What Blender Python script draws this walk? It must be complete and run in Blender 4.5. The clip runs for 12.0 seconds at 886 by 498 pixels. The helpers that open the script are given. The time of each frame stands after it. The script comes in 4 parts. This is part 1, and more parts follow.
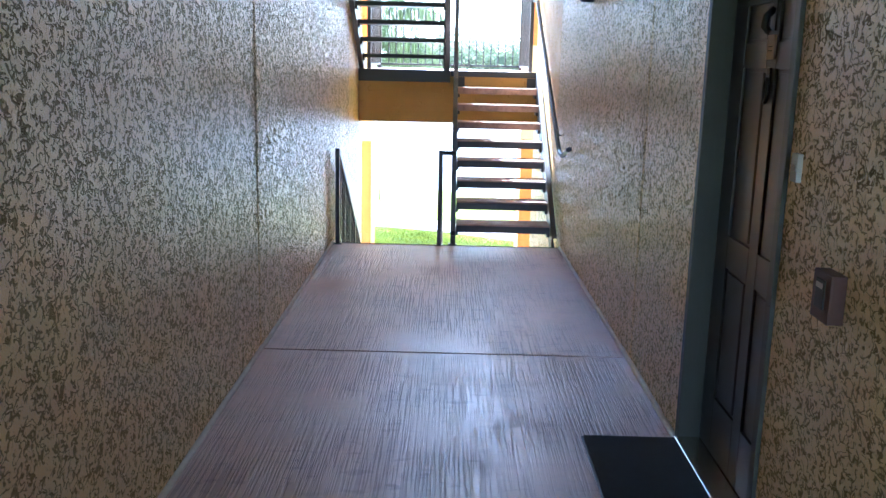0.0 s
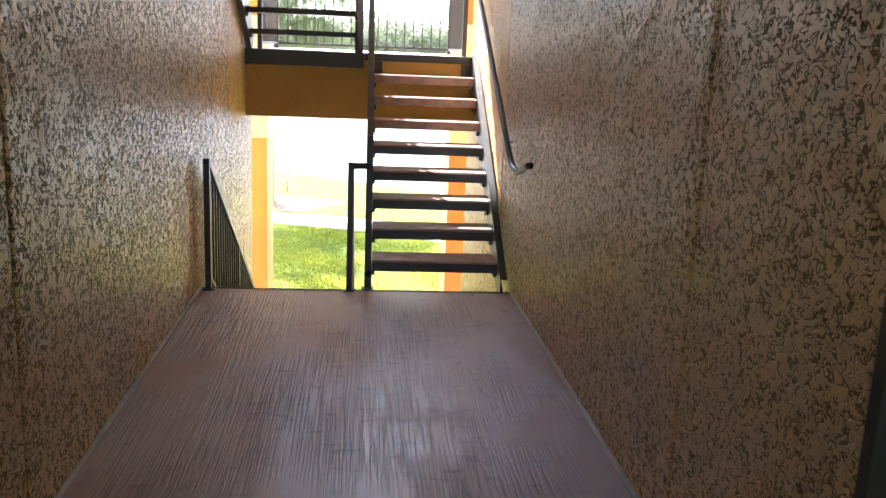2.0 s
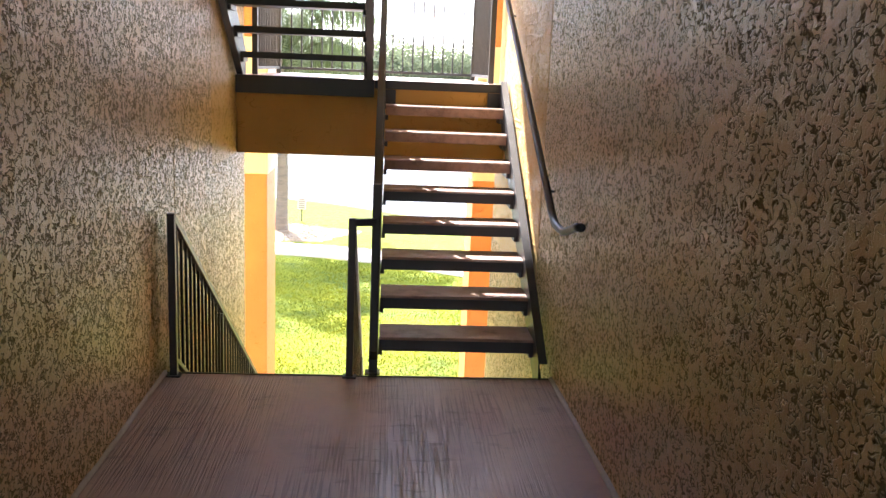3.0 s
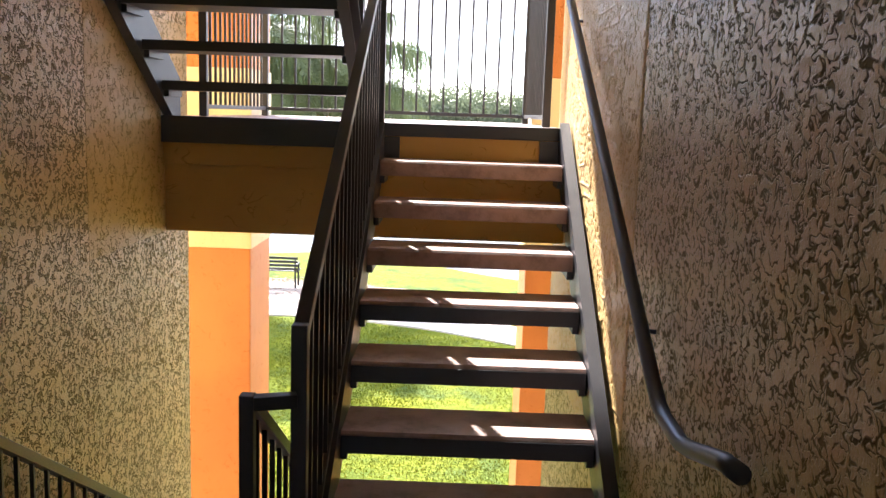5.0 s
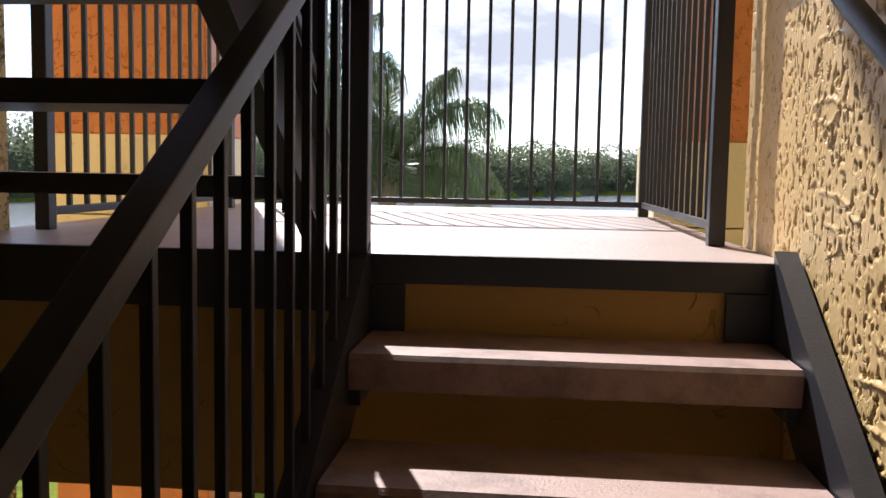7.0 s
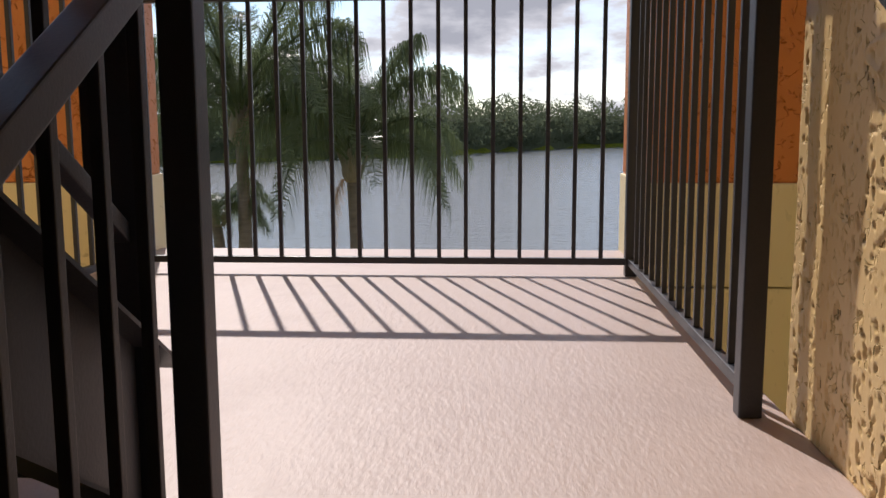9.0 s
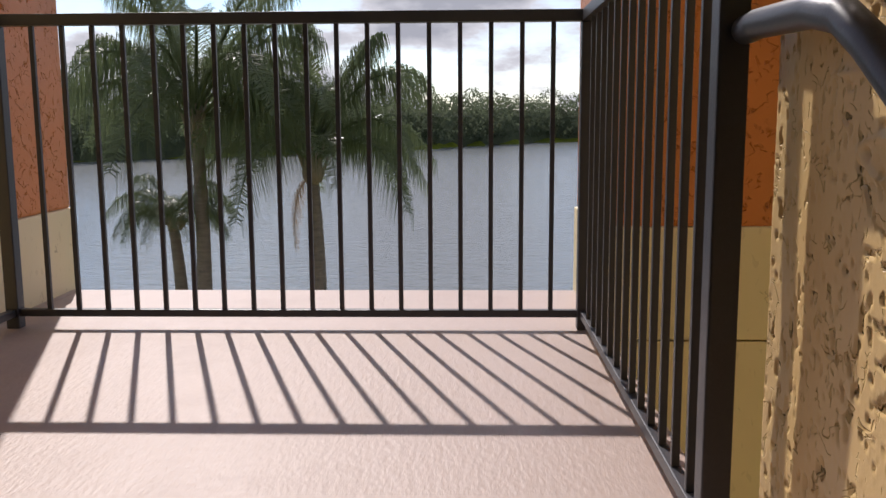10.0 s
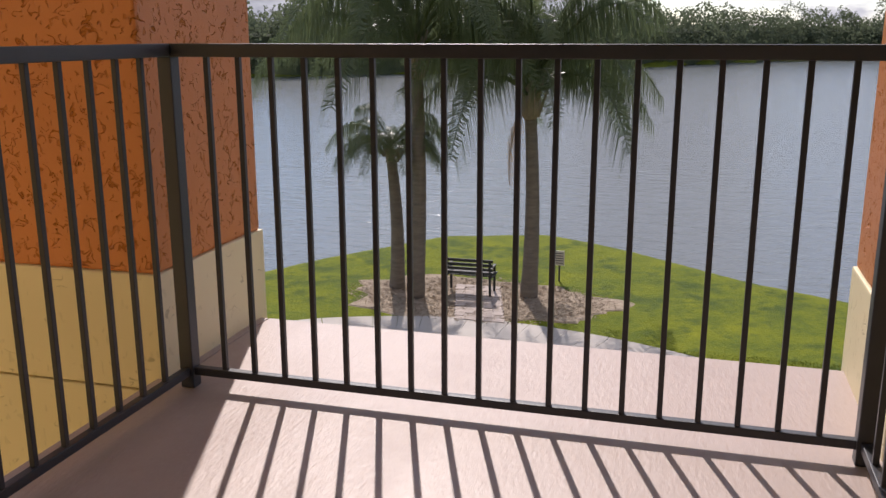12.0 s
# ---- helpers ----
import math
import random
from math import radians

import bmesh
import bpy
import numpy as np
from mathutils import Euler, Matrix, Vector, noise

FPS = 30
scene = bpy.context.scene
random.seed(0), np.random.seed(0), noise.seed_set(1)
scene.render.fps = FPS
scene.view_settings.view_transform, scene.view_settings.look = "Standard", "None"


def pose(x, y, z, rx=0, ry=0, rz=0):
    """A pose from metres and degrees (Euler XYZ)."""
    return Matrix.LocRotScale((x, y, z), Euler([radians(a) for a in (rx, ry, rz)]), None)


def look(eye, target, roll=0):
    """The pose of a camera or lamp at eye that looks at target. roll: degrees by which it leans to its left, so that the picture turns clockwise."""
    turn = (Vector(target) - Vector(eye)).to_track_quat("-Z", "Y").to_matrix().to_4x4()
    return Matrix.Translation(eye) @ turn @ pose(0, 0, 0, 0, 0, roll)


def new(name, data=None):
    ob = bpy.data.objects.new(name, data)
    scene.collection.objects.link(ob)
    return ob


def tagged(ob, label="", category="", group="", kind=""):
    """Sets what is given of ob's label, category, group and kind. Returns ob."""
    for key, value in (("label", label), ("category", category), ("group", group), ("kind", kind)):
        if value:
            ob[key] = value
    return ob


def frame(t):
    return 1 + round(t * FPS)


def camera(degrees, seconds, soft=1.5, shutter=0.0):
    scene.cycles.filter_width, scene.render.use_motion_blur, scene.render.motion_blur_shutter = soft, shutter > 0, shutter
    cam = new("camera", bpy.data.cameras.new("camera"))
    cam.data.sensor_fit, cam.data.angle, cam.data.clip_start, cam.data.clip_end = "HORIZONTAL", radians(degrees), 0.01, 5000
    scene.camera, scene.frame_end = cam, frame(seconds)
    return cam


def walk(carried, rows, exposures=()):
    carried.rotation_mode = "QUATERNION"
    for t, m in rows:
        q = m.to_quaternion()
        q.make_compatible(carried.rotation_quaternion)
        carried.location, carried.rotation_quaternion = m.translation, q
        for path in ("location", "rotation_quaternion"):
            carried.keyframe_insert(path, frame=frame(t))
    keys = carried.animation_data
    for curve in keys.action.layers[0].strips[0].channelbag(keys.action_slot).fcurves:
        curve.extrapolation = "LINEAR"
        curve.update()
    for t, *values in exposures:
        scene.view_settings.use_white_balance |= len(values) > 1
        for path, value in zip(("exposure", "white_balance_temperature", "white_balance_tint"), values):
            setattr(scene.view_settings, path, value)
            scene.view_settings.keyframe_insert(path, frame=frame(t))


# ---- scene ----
cam = camera(53.1, 12.0)
PATH = [
    (0, (0.015, -0.072, 1.713), (0.002, 1.884, 1.298), 1.3),
    (0.5, (0.036, 0.467, 1.702), (0.082, 2.421, 1.278), 0.7),
    (1, (0.016, 1.055, 1.682), (0.1, 3.004, 1.243), 1.2),
    (1.5, (0.017, 1.634, 1.686), (0.187, 3.578, 1.245), 0.9),
    (2, (0.011, 2.153, 1.686), (0.191, 4.094, 1.242), 2.4),
    (2.5, (0.026, 2.798, 1.711), (0.197, 4.746, 1.288), 2.4),
    (4.5, (0.393, 5.201, 1.67), (0.385, 7.174, 1.34), 2.6),
    (5, (0.461, 5.879, 1.66), (0.435, 7.856, 1.358), 1.9),
    (5.5, (0.518, 6.537, 1.644), (0.364, 8.51, 1.355), 1.7),
    (6, (0.483, 7.264, 1.688), (0.336, 9.24, 1.413), 1.45),
    (6.5, (0.495, 7.868, 1.783), (0.294, 9.838, 1.497), 0.8),
    (7, (0.443, 8.505, 1.798), (0.248, 10.488, 1.622), 1.0),
    (9, (0.479, 9.333, 2.169), (0.344, 11.309, 1.893), -0.2),
    (9.5, (0.569, 9.549, 2.245), (0.481, 11.528, 1.967), -0.2),
    (10, (0.58, 9.705, 2.317), (0.515, 11.684, 2.027), -0.3),
    (10.5, (0.503, 9.906, 2.404), (0.322, 11.873, 2.082), 0.0),
    (11, (0.529, 10.074, 2.52), (0.305, 12.029, 2.163), 0.8),
    (11.5, (0.577, 10.234, 2.625), (0.171, 12.145, 2.199), -0.1),
    (12, (0.487, 10.357, 2.696), (-0.045, 12.227, 2.224), -0.1),
]
walk(cam, [(t, look(*p)) for t, *p in PATH],
     exposures=[(0, 4.58, 4850, 8), (0.5, 4.3, 5150, 10), (1.5, 4.05, 5700, 12), (2.5, 3.85, 6450, 14), (4.5, 3.2, 6350, 16), (5.5, 2.75, 6250, 13), (6.5, 1.85, 5950, 12),
                (7.0, 1.42, 6150, 14), (9.0, 0.6, 6450, 17), (12.0, 0.55, 6450, 19)])

# ---- world, sun ----
SUN_EL, SUN_AZ = 44.4, 19.6          # degrees up, degrees left of +y
world = bpy.data.worlds.new("world")
scene.world = world
world.use_nodes = True
wn, wl = world.node_tree.nodes, world.node_tree.links
wn.clear()
w_out = wn.new("ShaderNodeOutputWorld")
w_bg = wn.new("ShaderNodeBackground")
w_sky = wn.new("ShaderNodeTexSky")
w_sky.sky_type, w_sky.sun_disc = "NISHITA", False
w_sky.air_density, w_sky.dust_density, w_sky.ozone_density = 1.0, 0.05, 3.0
w_sky.sun_elevation, w_sky.sun_rotation = radians(SUN_EL), radians(-SUN_AZ)
w_co = wn.new("ShaderNodeTexCoord")
w_map = wn.new("ShaderNodeMapping")
w_map.inputs["Scale"].default_value = (2.2, 2.2, 6.0)
w_noise = wn.new("ShaderNodeTexNoise")
w_noise.inputs["Scale"].default_value, w_noise.inputs["Detail"].default_value = 1.6, 7
w_noise.inputs["Roughness"].default_value = 0.56
w_ramp = wn.new("ShaderNodeValToRGB")
w_ramp.color_ramp.elements[0].position, w_ramp.color_ramp.elements[1].position = 0.43, 0.53
w_cloud = wn.new("ShaderNodeValToRGB")       # brightness within the clouds
w_cloud.color_ramp.elements[0].color, w_cloud.color_ramp.elements[1].color = (5.4, 5.5, 5.7, 1), (2.5, 2.65, 2.95, 1)
w_cloud.color_ramp.elements[0].position, w_cloud.color_ramp.elements[1].position = 0.47, 0.60
w_mix = wn.new("ShaderNodeMix")
w_mix.data_type = "RGBA"
wl.new(w_co.outputs["Generated"], w_map.inputs["Vector"])
wl.new(w_map.outputs["Vector"], w_noise.inputs["Vector"])
wl.new(w_noise.outputs["Fac"], w_ramp.inputs["Fac"])
wl.new(w_noise.outputs["Fac"], w_cloud.inputs["Fac"])
wl.new(w_ramp.outputs["Color"], w_mix.inputs["Factor"])
wl.new(w_sky.outputs["Color"], w_mix.inputs["A"])
wl.new(w_cloud.outputs["Color"], w_mix.inputs["B"])
wl.new(w_mix.outputs["Result"], w_bg.inputs["Color"])
wl.new(w_bg.outputs["Background"], w_out.inputs["Surface"])
w_bg.inputs["Strength"].default_value = 0.11

sun_data = bpy.data.lights.new("sun", "SUN")
sun_data.energy, sun_data.angle, sun_data.color = 3.0, radians(0.6), (1.0, 0.95, 0.87)
sun = new("sun", sun_data)
_ce = math.cos(radians(SUN_EL))
SUN_TO = Vector((-math.sin(radians(SUN_AZ)) * _ce, math.cos(radians(SUN_AZ)) * _ce, math.sin(radians(SUN_EL))))
sun.matrix_world = look(SUN_TO * 60, (0, 0, 0))


# ---- materials ----
def mat(name, col, col2=None, rough=0.6, rough2=None, scale=3.0, fine=60.0, bump=0.0, bump_scale=80.0, metal=0.0,
        spec=0.5, stretch=(1, 1, 1), detail=6, stain_shade=None, stain_shade_scale=1.2, rand=0.0, trans=0.0):
    """Painted or natural surface: two colours mixed by noise at two sizes, a rough-smooth variation and fine relief."""
    m = bpy.data.materials.new(name)
    m.use_nodes = True
    n, l = m.node_tree.nodes, m.node_tree.links
    b = n["Principled BSDF"]
    b.inputs["Metallic"].default_value = metal
    b.inputs["Specular IOR Level"].default_value = spec
    if trans:
        b.inputs["Transmission Weight"].default_value = trans
    co = n.new("ShaderNodeTexCoord")
    mp = n.new("ShaderNodeMapping")
    mp.inputs["Scale"].default_value = stretch
    l.new(co.outputs["Object"], mp.inputs["Vector"])

    def nz(s, d, r=0.6):
        t = n.new("ShaderNodeTexNoise")
        t.inputs["Scale"].default_value, t.inputs["Detail"].default_value, t.inputs["Roughness"].default_value = s, d, r
        l.new(mp.outputs["Vector"], t.inputs["Vector"])
        return t.outputs["Fac"]
    big, small = nz(scale, detail), nz(fine, 4)
    add = n.new("ShaderNodeMath")
    add.operation = "MULTIPLY_ADD"
    l.new(small, add.inputs[0])
    add.inputs[1].default_value = 0.5
    l.new(big, add.inputs[2])
    rp = n.new("ShaderNodeMapRange")
    rp.inputs["From Min"].default_value, rp.inputs["From Max"].default_value = 0.5, 1.0
    l.new(add.outputs[0], rp.inputs["Value"])
    mx = n.new("ShaderNodeMix")
    mx.data_type = "RGBA"
    c2 = col2 or tuple(c * 0.8 for c in col)
    mx.inputs["A"].default_value, mx.inputs["B"].default_value = (*col, 1), (*c2, 1)
    l.new(rp.outputs["Result"], mx.inputs["Factor"])
    out = mx.outputs["Result"]
    if stain_shade:
        st = n.new("ShaderNodeValToRGB")
        st.color_ramp.elements[0].position, st.color_ramp.elements[1].position = 0.50, 0.62
        t = n.new("ShaderNodeTexNoise")
        t.inputs["Scale"].default_value, t.inputs["Detail"].default_value, t.inputs["Roughness"].default_value = stain_shade_scale, 8, 0.7
        l.new(co.outputs["Object"], t.inputs["Vector"])
        l.new(t.outputs["Fac"], st.inputs["Fac"])
        m2 = n.new("ShaderNodeMix")
        m2.data_type = "RGBA"
        l.new(st.outputs["Color"], m2.inputs["Factor"])
        l.new(out, m2.inputs["A"])
        m2.inputs["B"].default_value = (*stain_shade, 1)
        out = m2.outputs["Result"]
    if rand:
        oi = n.new("ShaderNodeObjectInfo")
        mr = n.new("ShaderNodeMapRange")
        mr.inputs["To Min"].default_value, mr.inputs["To Max"].default_value = 1 - rand, 1 + rand
        l.new(oi.outputs["Random"], mr.inputs["Value"])
        hv = n.new("ShaderNodeHueSaturation")
        l.new(mr.outputs["Result"], hv.inputs["Value"])
        l.new(out, hv.inputs["Color"])
        out = hv.outputs["Color"]
    l.new(out, b.inputs["Base Color"])
    rr = n.new("ShaderNodeMapRange")
    rr.inputs["To Min"].default_value, rr.inputs["To Max"].default_value = rough, rough2 if rough2 is not None else min(1, rough * 1.3)
    l.new(big, rr.inputs["Value"])
    l.new(rr.outputs["Result"], b.inputs["Roughness"])
    if bump:
        bp = n.new("ShaderNodeBump")
        bp.inputs["Strength"].default_value, bp.inputs["Distance"].default_value = 1.0, bump
        l.new(nz(bump_scale, 5), bp.inputs["Height"])
        l.new(bp.outputs["Normal"], b.inputs["Normal"])
    return m


def stucco(name, col, col2, rough=0.42, depth=0.010, scale=24.0, width=0.06, cover=0.46, spec=0.5, stretch=1.2, pit_shade=0.5, pits=0.5):
    """Skip-trowelled stucco under satin paint: flat plates parted by short winding grooves and torn pits."""
    m = bpy.data.materials.new(name)
    m.use_nodes = True
    n, l = m.node_tree.nodes, m.node_tree.links
    b = n["Principled BSDF"]
    b.inputs["Specular IOR Level"].default_value = spec
    co = n.new("ShaderNodeTexCoord")
    plain = co.outputs["Object"]

    def scaled(v):
        mp = n.new("ShaderNodeMapping")
        mp.inputs["Scale"].default_value = v
        l.new(plain, mp.inputs["Vector"])
        return mp.outputs["Vector"]

    def nz(s, d, dist=0.0, src=None, r=0.5):
        t = n.new("ShaderNodeTexNoise")
        t.inputs["Scale"].default_value, t.inputs["Detail"].default_value = s, d
        t.inputs["Roughness"].default_value, t.inputs["Distortion"].default_value = r, dist
        l.new(src or plain, t.inputs["Vector"])
        return t.outputs["Fac"]

    def mth(op, a, c=None, d=None):
        t = n.new("ShaderNodeMath")
        t.operation = op
        for i, v in enumerate((a, c, d)):
            if v is None:
                continue
            if isinstance(v, (int, float)):
                t.inputs[i].default_value = v
            else:
                l.new(v, t.inputs[i])
        return t.outputs[0]

    def ramp(v, lo, hi):
        t = n.new("ShaderNodeMapRange")
        t.interpolation_type = "SMOOTHSTEP"
        t.inputs["From Min"].default_value, t.inputs["From Max"].default_value = lo, hi
        l.new(v, t.inputs["Value"])
        return t.outputs["Result"]
    lay = scaled((0.9, 0.9, stretch))
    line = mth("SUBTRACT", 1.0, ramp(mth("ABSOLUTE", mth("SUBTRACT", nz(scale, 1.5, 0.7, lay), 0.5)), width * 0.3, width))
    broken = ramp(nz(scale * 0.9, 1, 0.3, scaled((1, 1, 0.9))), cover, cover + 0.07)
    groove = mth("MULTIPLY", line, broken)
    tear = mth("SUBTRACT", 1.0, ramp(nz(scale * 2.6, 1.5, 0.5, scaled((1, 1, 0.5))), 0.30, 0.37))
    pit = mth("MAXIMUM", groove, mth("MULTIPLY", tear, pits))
    grain = nz(150, 3)
    wave = nz(9, 4, 0.4)
    h = mth("SUBTRACT", mth("MULTIPLY_ADD", grain, 0.07, mth("MULTIPLY", wave, 0.22)), pit)
    bp = n.new("ShaderNodeBump")
    bp.inputs["Strength"].default_value, bp.inputs["Distance"].default_value = 1.0, depth
    l.new(h, bp.inputs["Height"])
    l.new(bp.outputs["Normal"], b.inputs["Normal"])
    mx = n.new("ShaderNodeMix")
    mx.data_type = "RGBA"
    mx.inputs["A"].default_value, mx.inputs["B"].default_value = (*col, 1), (*col2, 1)
    l.new(ramp(nz(1.3, 5), 0.35, 0.65), mx.inputs["Factor"])
    shade_mix = n.new("ShaderNodeMix")          # shade inside the pits, put into the colour
    shade_mix.data_type = "RGBA"
    l.new(mth("MULTIPLY", pit, pit_shade), shade_mix.inputs["Factor"])
    l.new(mx.outputs["Result"], shade_mix.inputs["A"])
    shade_mix.inputs["B"].default_value = (col2[0] * 0.14, col2[1] * 0.14, col2[2] * 0.16, 1)
    l.new(shade_mix.outputs["Result"], b.inputs["Base Color"])
    l.new(mth("MULTIPLY_ADD", pit, 0.5, mth("MULTIPLY_ADD", grain, 0.2, rough)), b.inputs["Roughness"])
    l.new(mth("MULTIPLY", mth("SUBTRACT", 1.0, mth("MULTIPLY", pit, 0.9)), spec), b.inputs["Specular IOR Level"])
    return m


M_WALL = stucco("ochre_stucco", (0.87, 0.61, 0.27), (0.80, 0.55, 0.235), rough=0.22, depth=0.034, scale=31, width=0.072, cover=0.39, pit_shade=0.68, spec=0.56)
M_RELIEF = stucco("ochre_relief_stucco", (0.86, 0.61, 0.28), (0.79, 0.55, 0.24), rough=0.3, depth=0.004, scale=26, width=0.02, cover=0.55, pit_shade=0.3, pits=0.6)
M_SMOOTH = stucco("ochre_rubbed_stucco", (0.80, 0.55, 0.22), (0.74, 0.50, 0.20), rough=0.34, depth=0.012, scale=28, width=0.05, cover=0.47, pit_shade=0.38, pits=0.3)
M_BEAM = stucco("ochre_smooth_stucco", (0.58, 0.35, 0.10), (0.50, 0.30, 0.08), rough=0.5, depth=0.003, scale=9, width=0.012, cover=0.56, pit_shade=0.25, pits=0.0)
M_ORANGE = stucco("orange_stucco", (0.66, 0.235, 0.06), (0.58, 0.20, 0.05), rough=0.3, depth=0.010, scale=22, width=0.028, cover=0.50, pit_shade=0.2, pits=0.5)
M_ORANGE_LOW = stucco("smooth_orange_stucco", (0.64, 0.235, 0.07), (0.57, 0.20, 0.06), rough=0.4, depth=0.003, scale=16, width=0.012, cover=0.56, pit_shade=0.15, pits=0.1)
M_CREAM = stucco("cream_stucco", (0.84, 0.74, 0.48), (0.79, 0.69, 0.44), rough=0.45, depth=0.002, scale=14, width=0.012, cover=0.60, pit_shade=0.3, pits=0.3)
M_CEIL = mat("ceiling_paint", (0.62, 0.50, 0.34), rough=0.8, bump=0.002)


def broomed(name, col, col2, worn):
    """Painted concrete drawn with a stiff broom along the passage: raised lines, dark where the gloss is worn through."""
    m = mat(name, col, col2, rough=0.22, rough2=0.42, scale=1.3, fine=14, stain_shade=tuple(c * 0.8 for c in col), stain_shade_scale=2.2)
    n, l = m.node_tree.nodes, m.node_tree.links
    b = n["Principled BSDF"]
    co = n.new("ShaderNodeTexCoord")

    def nz(v, d, lo, hi, r=0.5):
        mp, t, k = n.new("ShaderNodeMapping"), n.new("ShaderNodeTexNoise"), n.new("ShaderNodeMapRange")
        mp.inputs["Scale"].default_value = v
        t.inputs["Scale"].default_value, t.inputs["Detail"].default_value, t.inputs["Roughness"].default_value = 1.0, d, r
        k.interpolation_type = "SMOOTHSTEP"
        k.inputs["From Min"].default_value, k.inputs["From Max"].default_value = lo, hi
        l.new(co.outputs["Object"], mp.inputs["Vector"])
        l.new(mp.outputs["Vector"], t.inputs["Vector"])
        l.new(t.outputs["Fac"], k.inputs["Value"])
        return k.outputs["Result"]

    def times(a, c):
        t = n.new("ShaderNodeMath")
        t.operation = "MULTIPLY"
        l.new(a, t.inputs[0])
        if isinstance(c, float):
            t.inputs[1].default_value = c
        else:
            l.new(c, t.inputs[1])
        return t.outputs[0]
    lines = nz((95, 2.0, 1), 2, 0.46, 0.60)
    patch = nz((1.6, 1.1, 1), 3, 0.30, 0.66)
    scuff = nz((7, 16, 1), 3, 0.57, 0.68)
    mark = times(lines, patch)
    old = b.inputs["Base Color"].links[0].from_socket
    for f in (times(mark, 0.6), times(times(scuff, patch), 0.6)):
        mx = n.new("ShaderNodeMix")
        mx.data_type = "RGBA"
        l.new(f, mx.inputs["Factor"])
        l.new(old, mx.inputs["A"])
        mx.inputs["B"].default_value = (*worn, 1)
        old = mx.outputs["Result"]
    l.new(old, b.inputs["Base Color"])
    bp = n.new("ShaderNodeBump")
    bp.invert = True
    bp.inputs["Strength"].default_value, bp.inputs["Distance"].default_value = 1.0, 0.0035
    l.new(mark, bp.inputs["Height"])
    l.new(bp.outputs["Normal"], b.inputs["Normal"])
    return m


M_FLOOR = broomed("painted_concrete", (0.56, 0.41, 0.36), (0.48, 0.35, 0.305), (0.20, 0.14, 0.13))
M_LAND = mat("landing_paint", (0.47, 0.365, 0.32), (0.415, 0.32, 0.28), rough=0.36, rough2=0.6, scale=1.8, fine=60, bump=0.0022,
             bump_scale=34, stretch=(2.0, 0.7, 1), stain_shade=(0.40, 0.30, 0.26), stain_shade_scale=1.4)
M_TREAD = mat("tread_paint", (0.42, 0.28, 0.24), (0.33, 0.215, 0.19), rough=0.5, scale=5, fine=90, bump=0.002, bump_scale=120, stain_shade=(0.24, 0.16, 0.14), stain_shade_scale=5)
M_STEEL = mat("dark_bronze_paint", (0.030, 0.031, 0.040), (0.042, 0.043, 0.053), rough=0.33, rough2=0.5, scale=6, fine=120, bump=0.0006, bump_scale=160)
M_RAIL = mat("handrail_paint", (0.042, 0.043, 0.052), (0.056, 0.056, 0.066), rough=0.3, rough2=0.45, scale=6, bump=0.0004, bump_scale=200)
M_TRIM = mat("pale_caulk", (0.78, 0.75, 0.70), (0.62, 0.58, 0.53), rough=0.7, scale=9, bump=0.003, bump_scale=60)
M_DOOR = mat("door_paint", (0.040, 0.035, 0.035), (0.030, 0.027, 0.027), rough=0.3, scale=3, bump=0.0004, bump_scale=200)
M_JAMB = mat("jamb_paint", (0.058, 0.060, 0.046), (0.048, 0.05, 0.038), rough=0.45, scale=4, bump=0.0005)
M_MAT = mat("rubber_coir_mat", (0.012, 0.012, 0.014), (0.022, 0.022, 0.024), rough=0.95, scale=30, fine=300, bump=0.006, bump_scale=220)
M_BLACK = mat("black_iron", (0.012, 0.012, 0.013), rough=0.35, scale=9, bump=0.0006)
M_WHITE = mat("white_plastic", (0.62, 0.58, 0.50), rough=0.45, scale=8)
M_CARD = mat("card", (0.60, 0.52, 0.42), rough=0.7, scale=20)
M_INK = mat("grey_ink", (0.12, 0.12, 0.12), rough=0.8)
M_BELLBOX = mat("brown_box_paint", (0.10, 0.045, 0.035), rough=0.4, scale=20)
M_CHROME = mat("brass", (0.7, 0.66, 0.55), rough=0.2, metal=1.0)
# the darker blotches put shadow patches into the lawn's colour
M_GRASS = mat("lawn", (0.075, 0.115, 0.006), (0.22, 0.235, 0.010), rough=0.85, scale=0.9, fine=9, bump=0.06, bump_scale=18, detail=9,
              stain_shade=(0.065, 0.10, 0.012), stain_shade_scale=0.8, spec=0.2)
M_BLADE = mat("grass_blades", (0.075, 0.115, 0.008), (0.23, 0.245, 0.012), rough=0.7, scale=0.6, fine=9, spec=0.25)
M_PATH = mat("pale_concrete", (0.52, 0.47, 0.42), (0.42, 0.38, 0.34), rough=0.85, scale=1.2, fine=40, bump=0.003, bump_scale=60)
M_PAVER = mat("garden_paver", (0.50, 0.42, 0.37), (0.40, 0.33, 0.29), rough=0.85, scale=6, fine=60, bump=0.003, bump_scale=60, rand=0.12)
M_MULCH = mat("leaf_mulch", (0.27, 0.20, 0.14), (0.46, 0.37, 0.27), rough=0.95, scale=5, fine=25, bump=0.06, bump_scale=14)
M_BARK = mat("palm_bark", (0.22, 0.18, 0.14), (0.12, 0.10, 0.08), rough=0.9, scale=3, fine=30, stretch=(1, 1, 5), bump=0.02, bump_scale=9)
M_SHAFT = mat("palm_crownshaft", (0.27, 0.21, 0.15), (0.17, 0.14, 0.10), rough=0.7, scale=3, stretch=(6, 6, 1), bump=0.01, bump_scale=14)


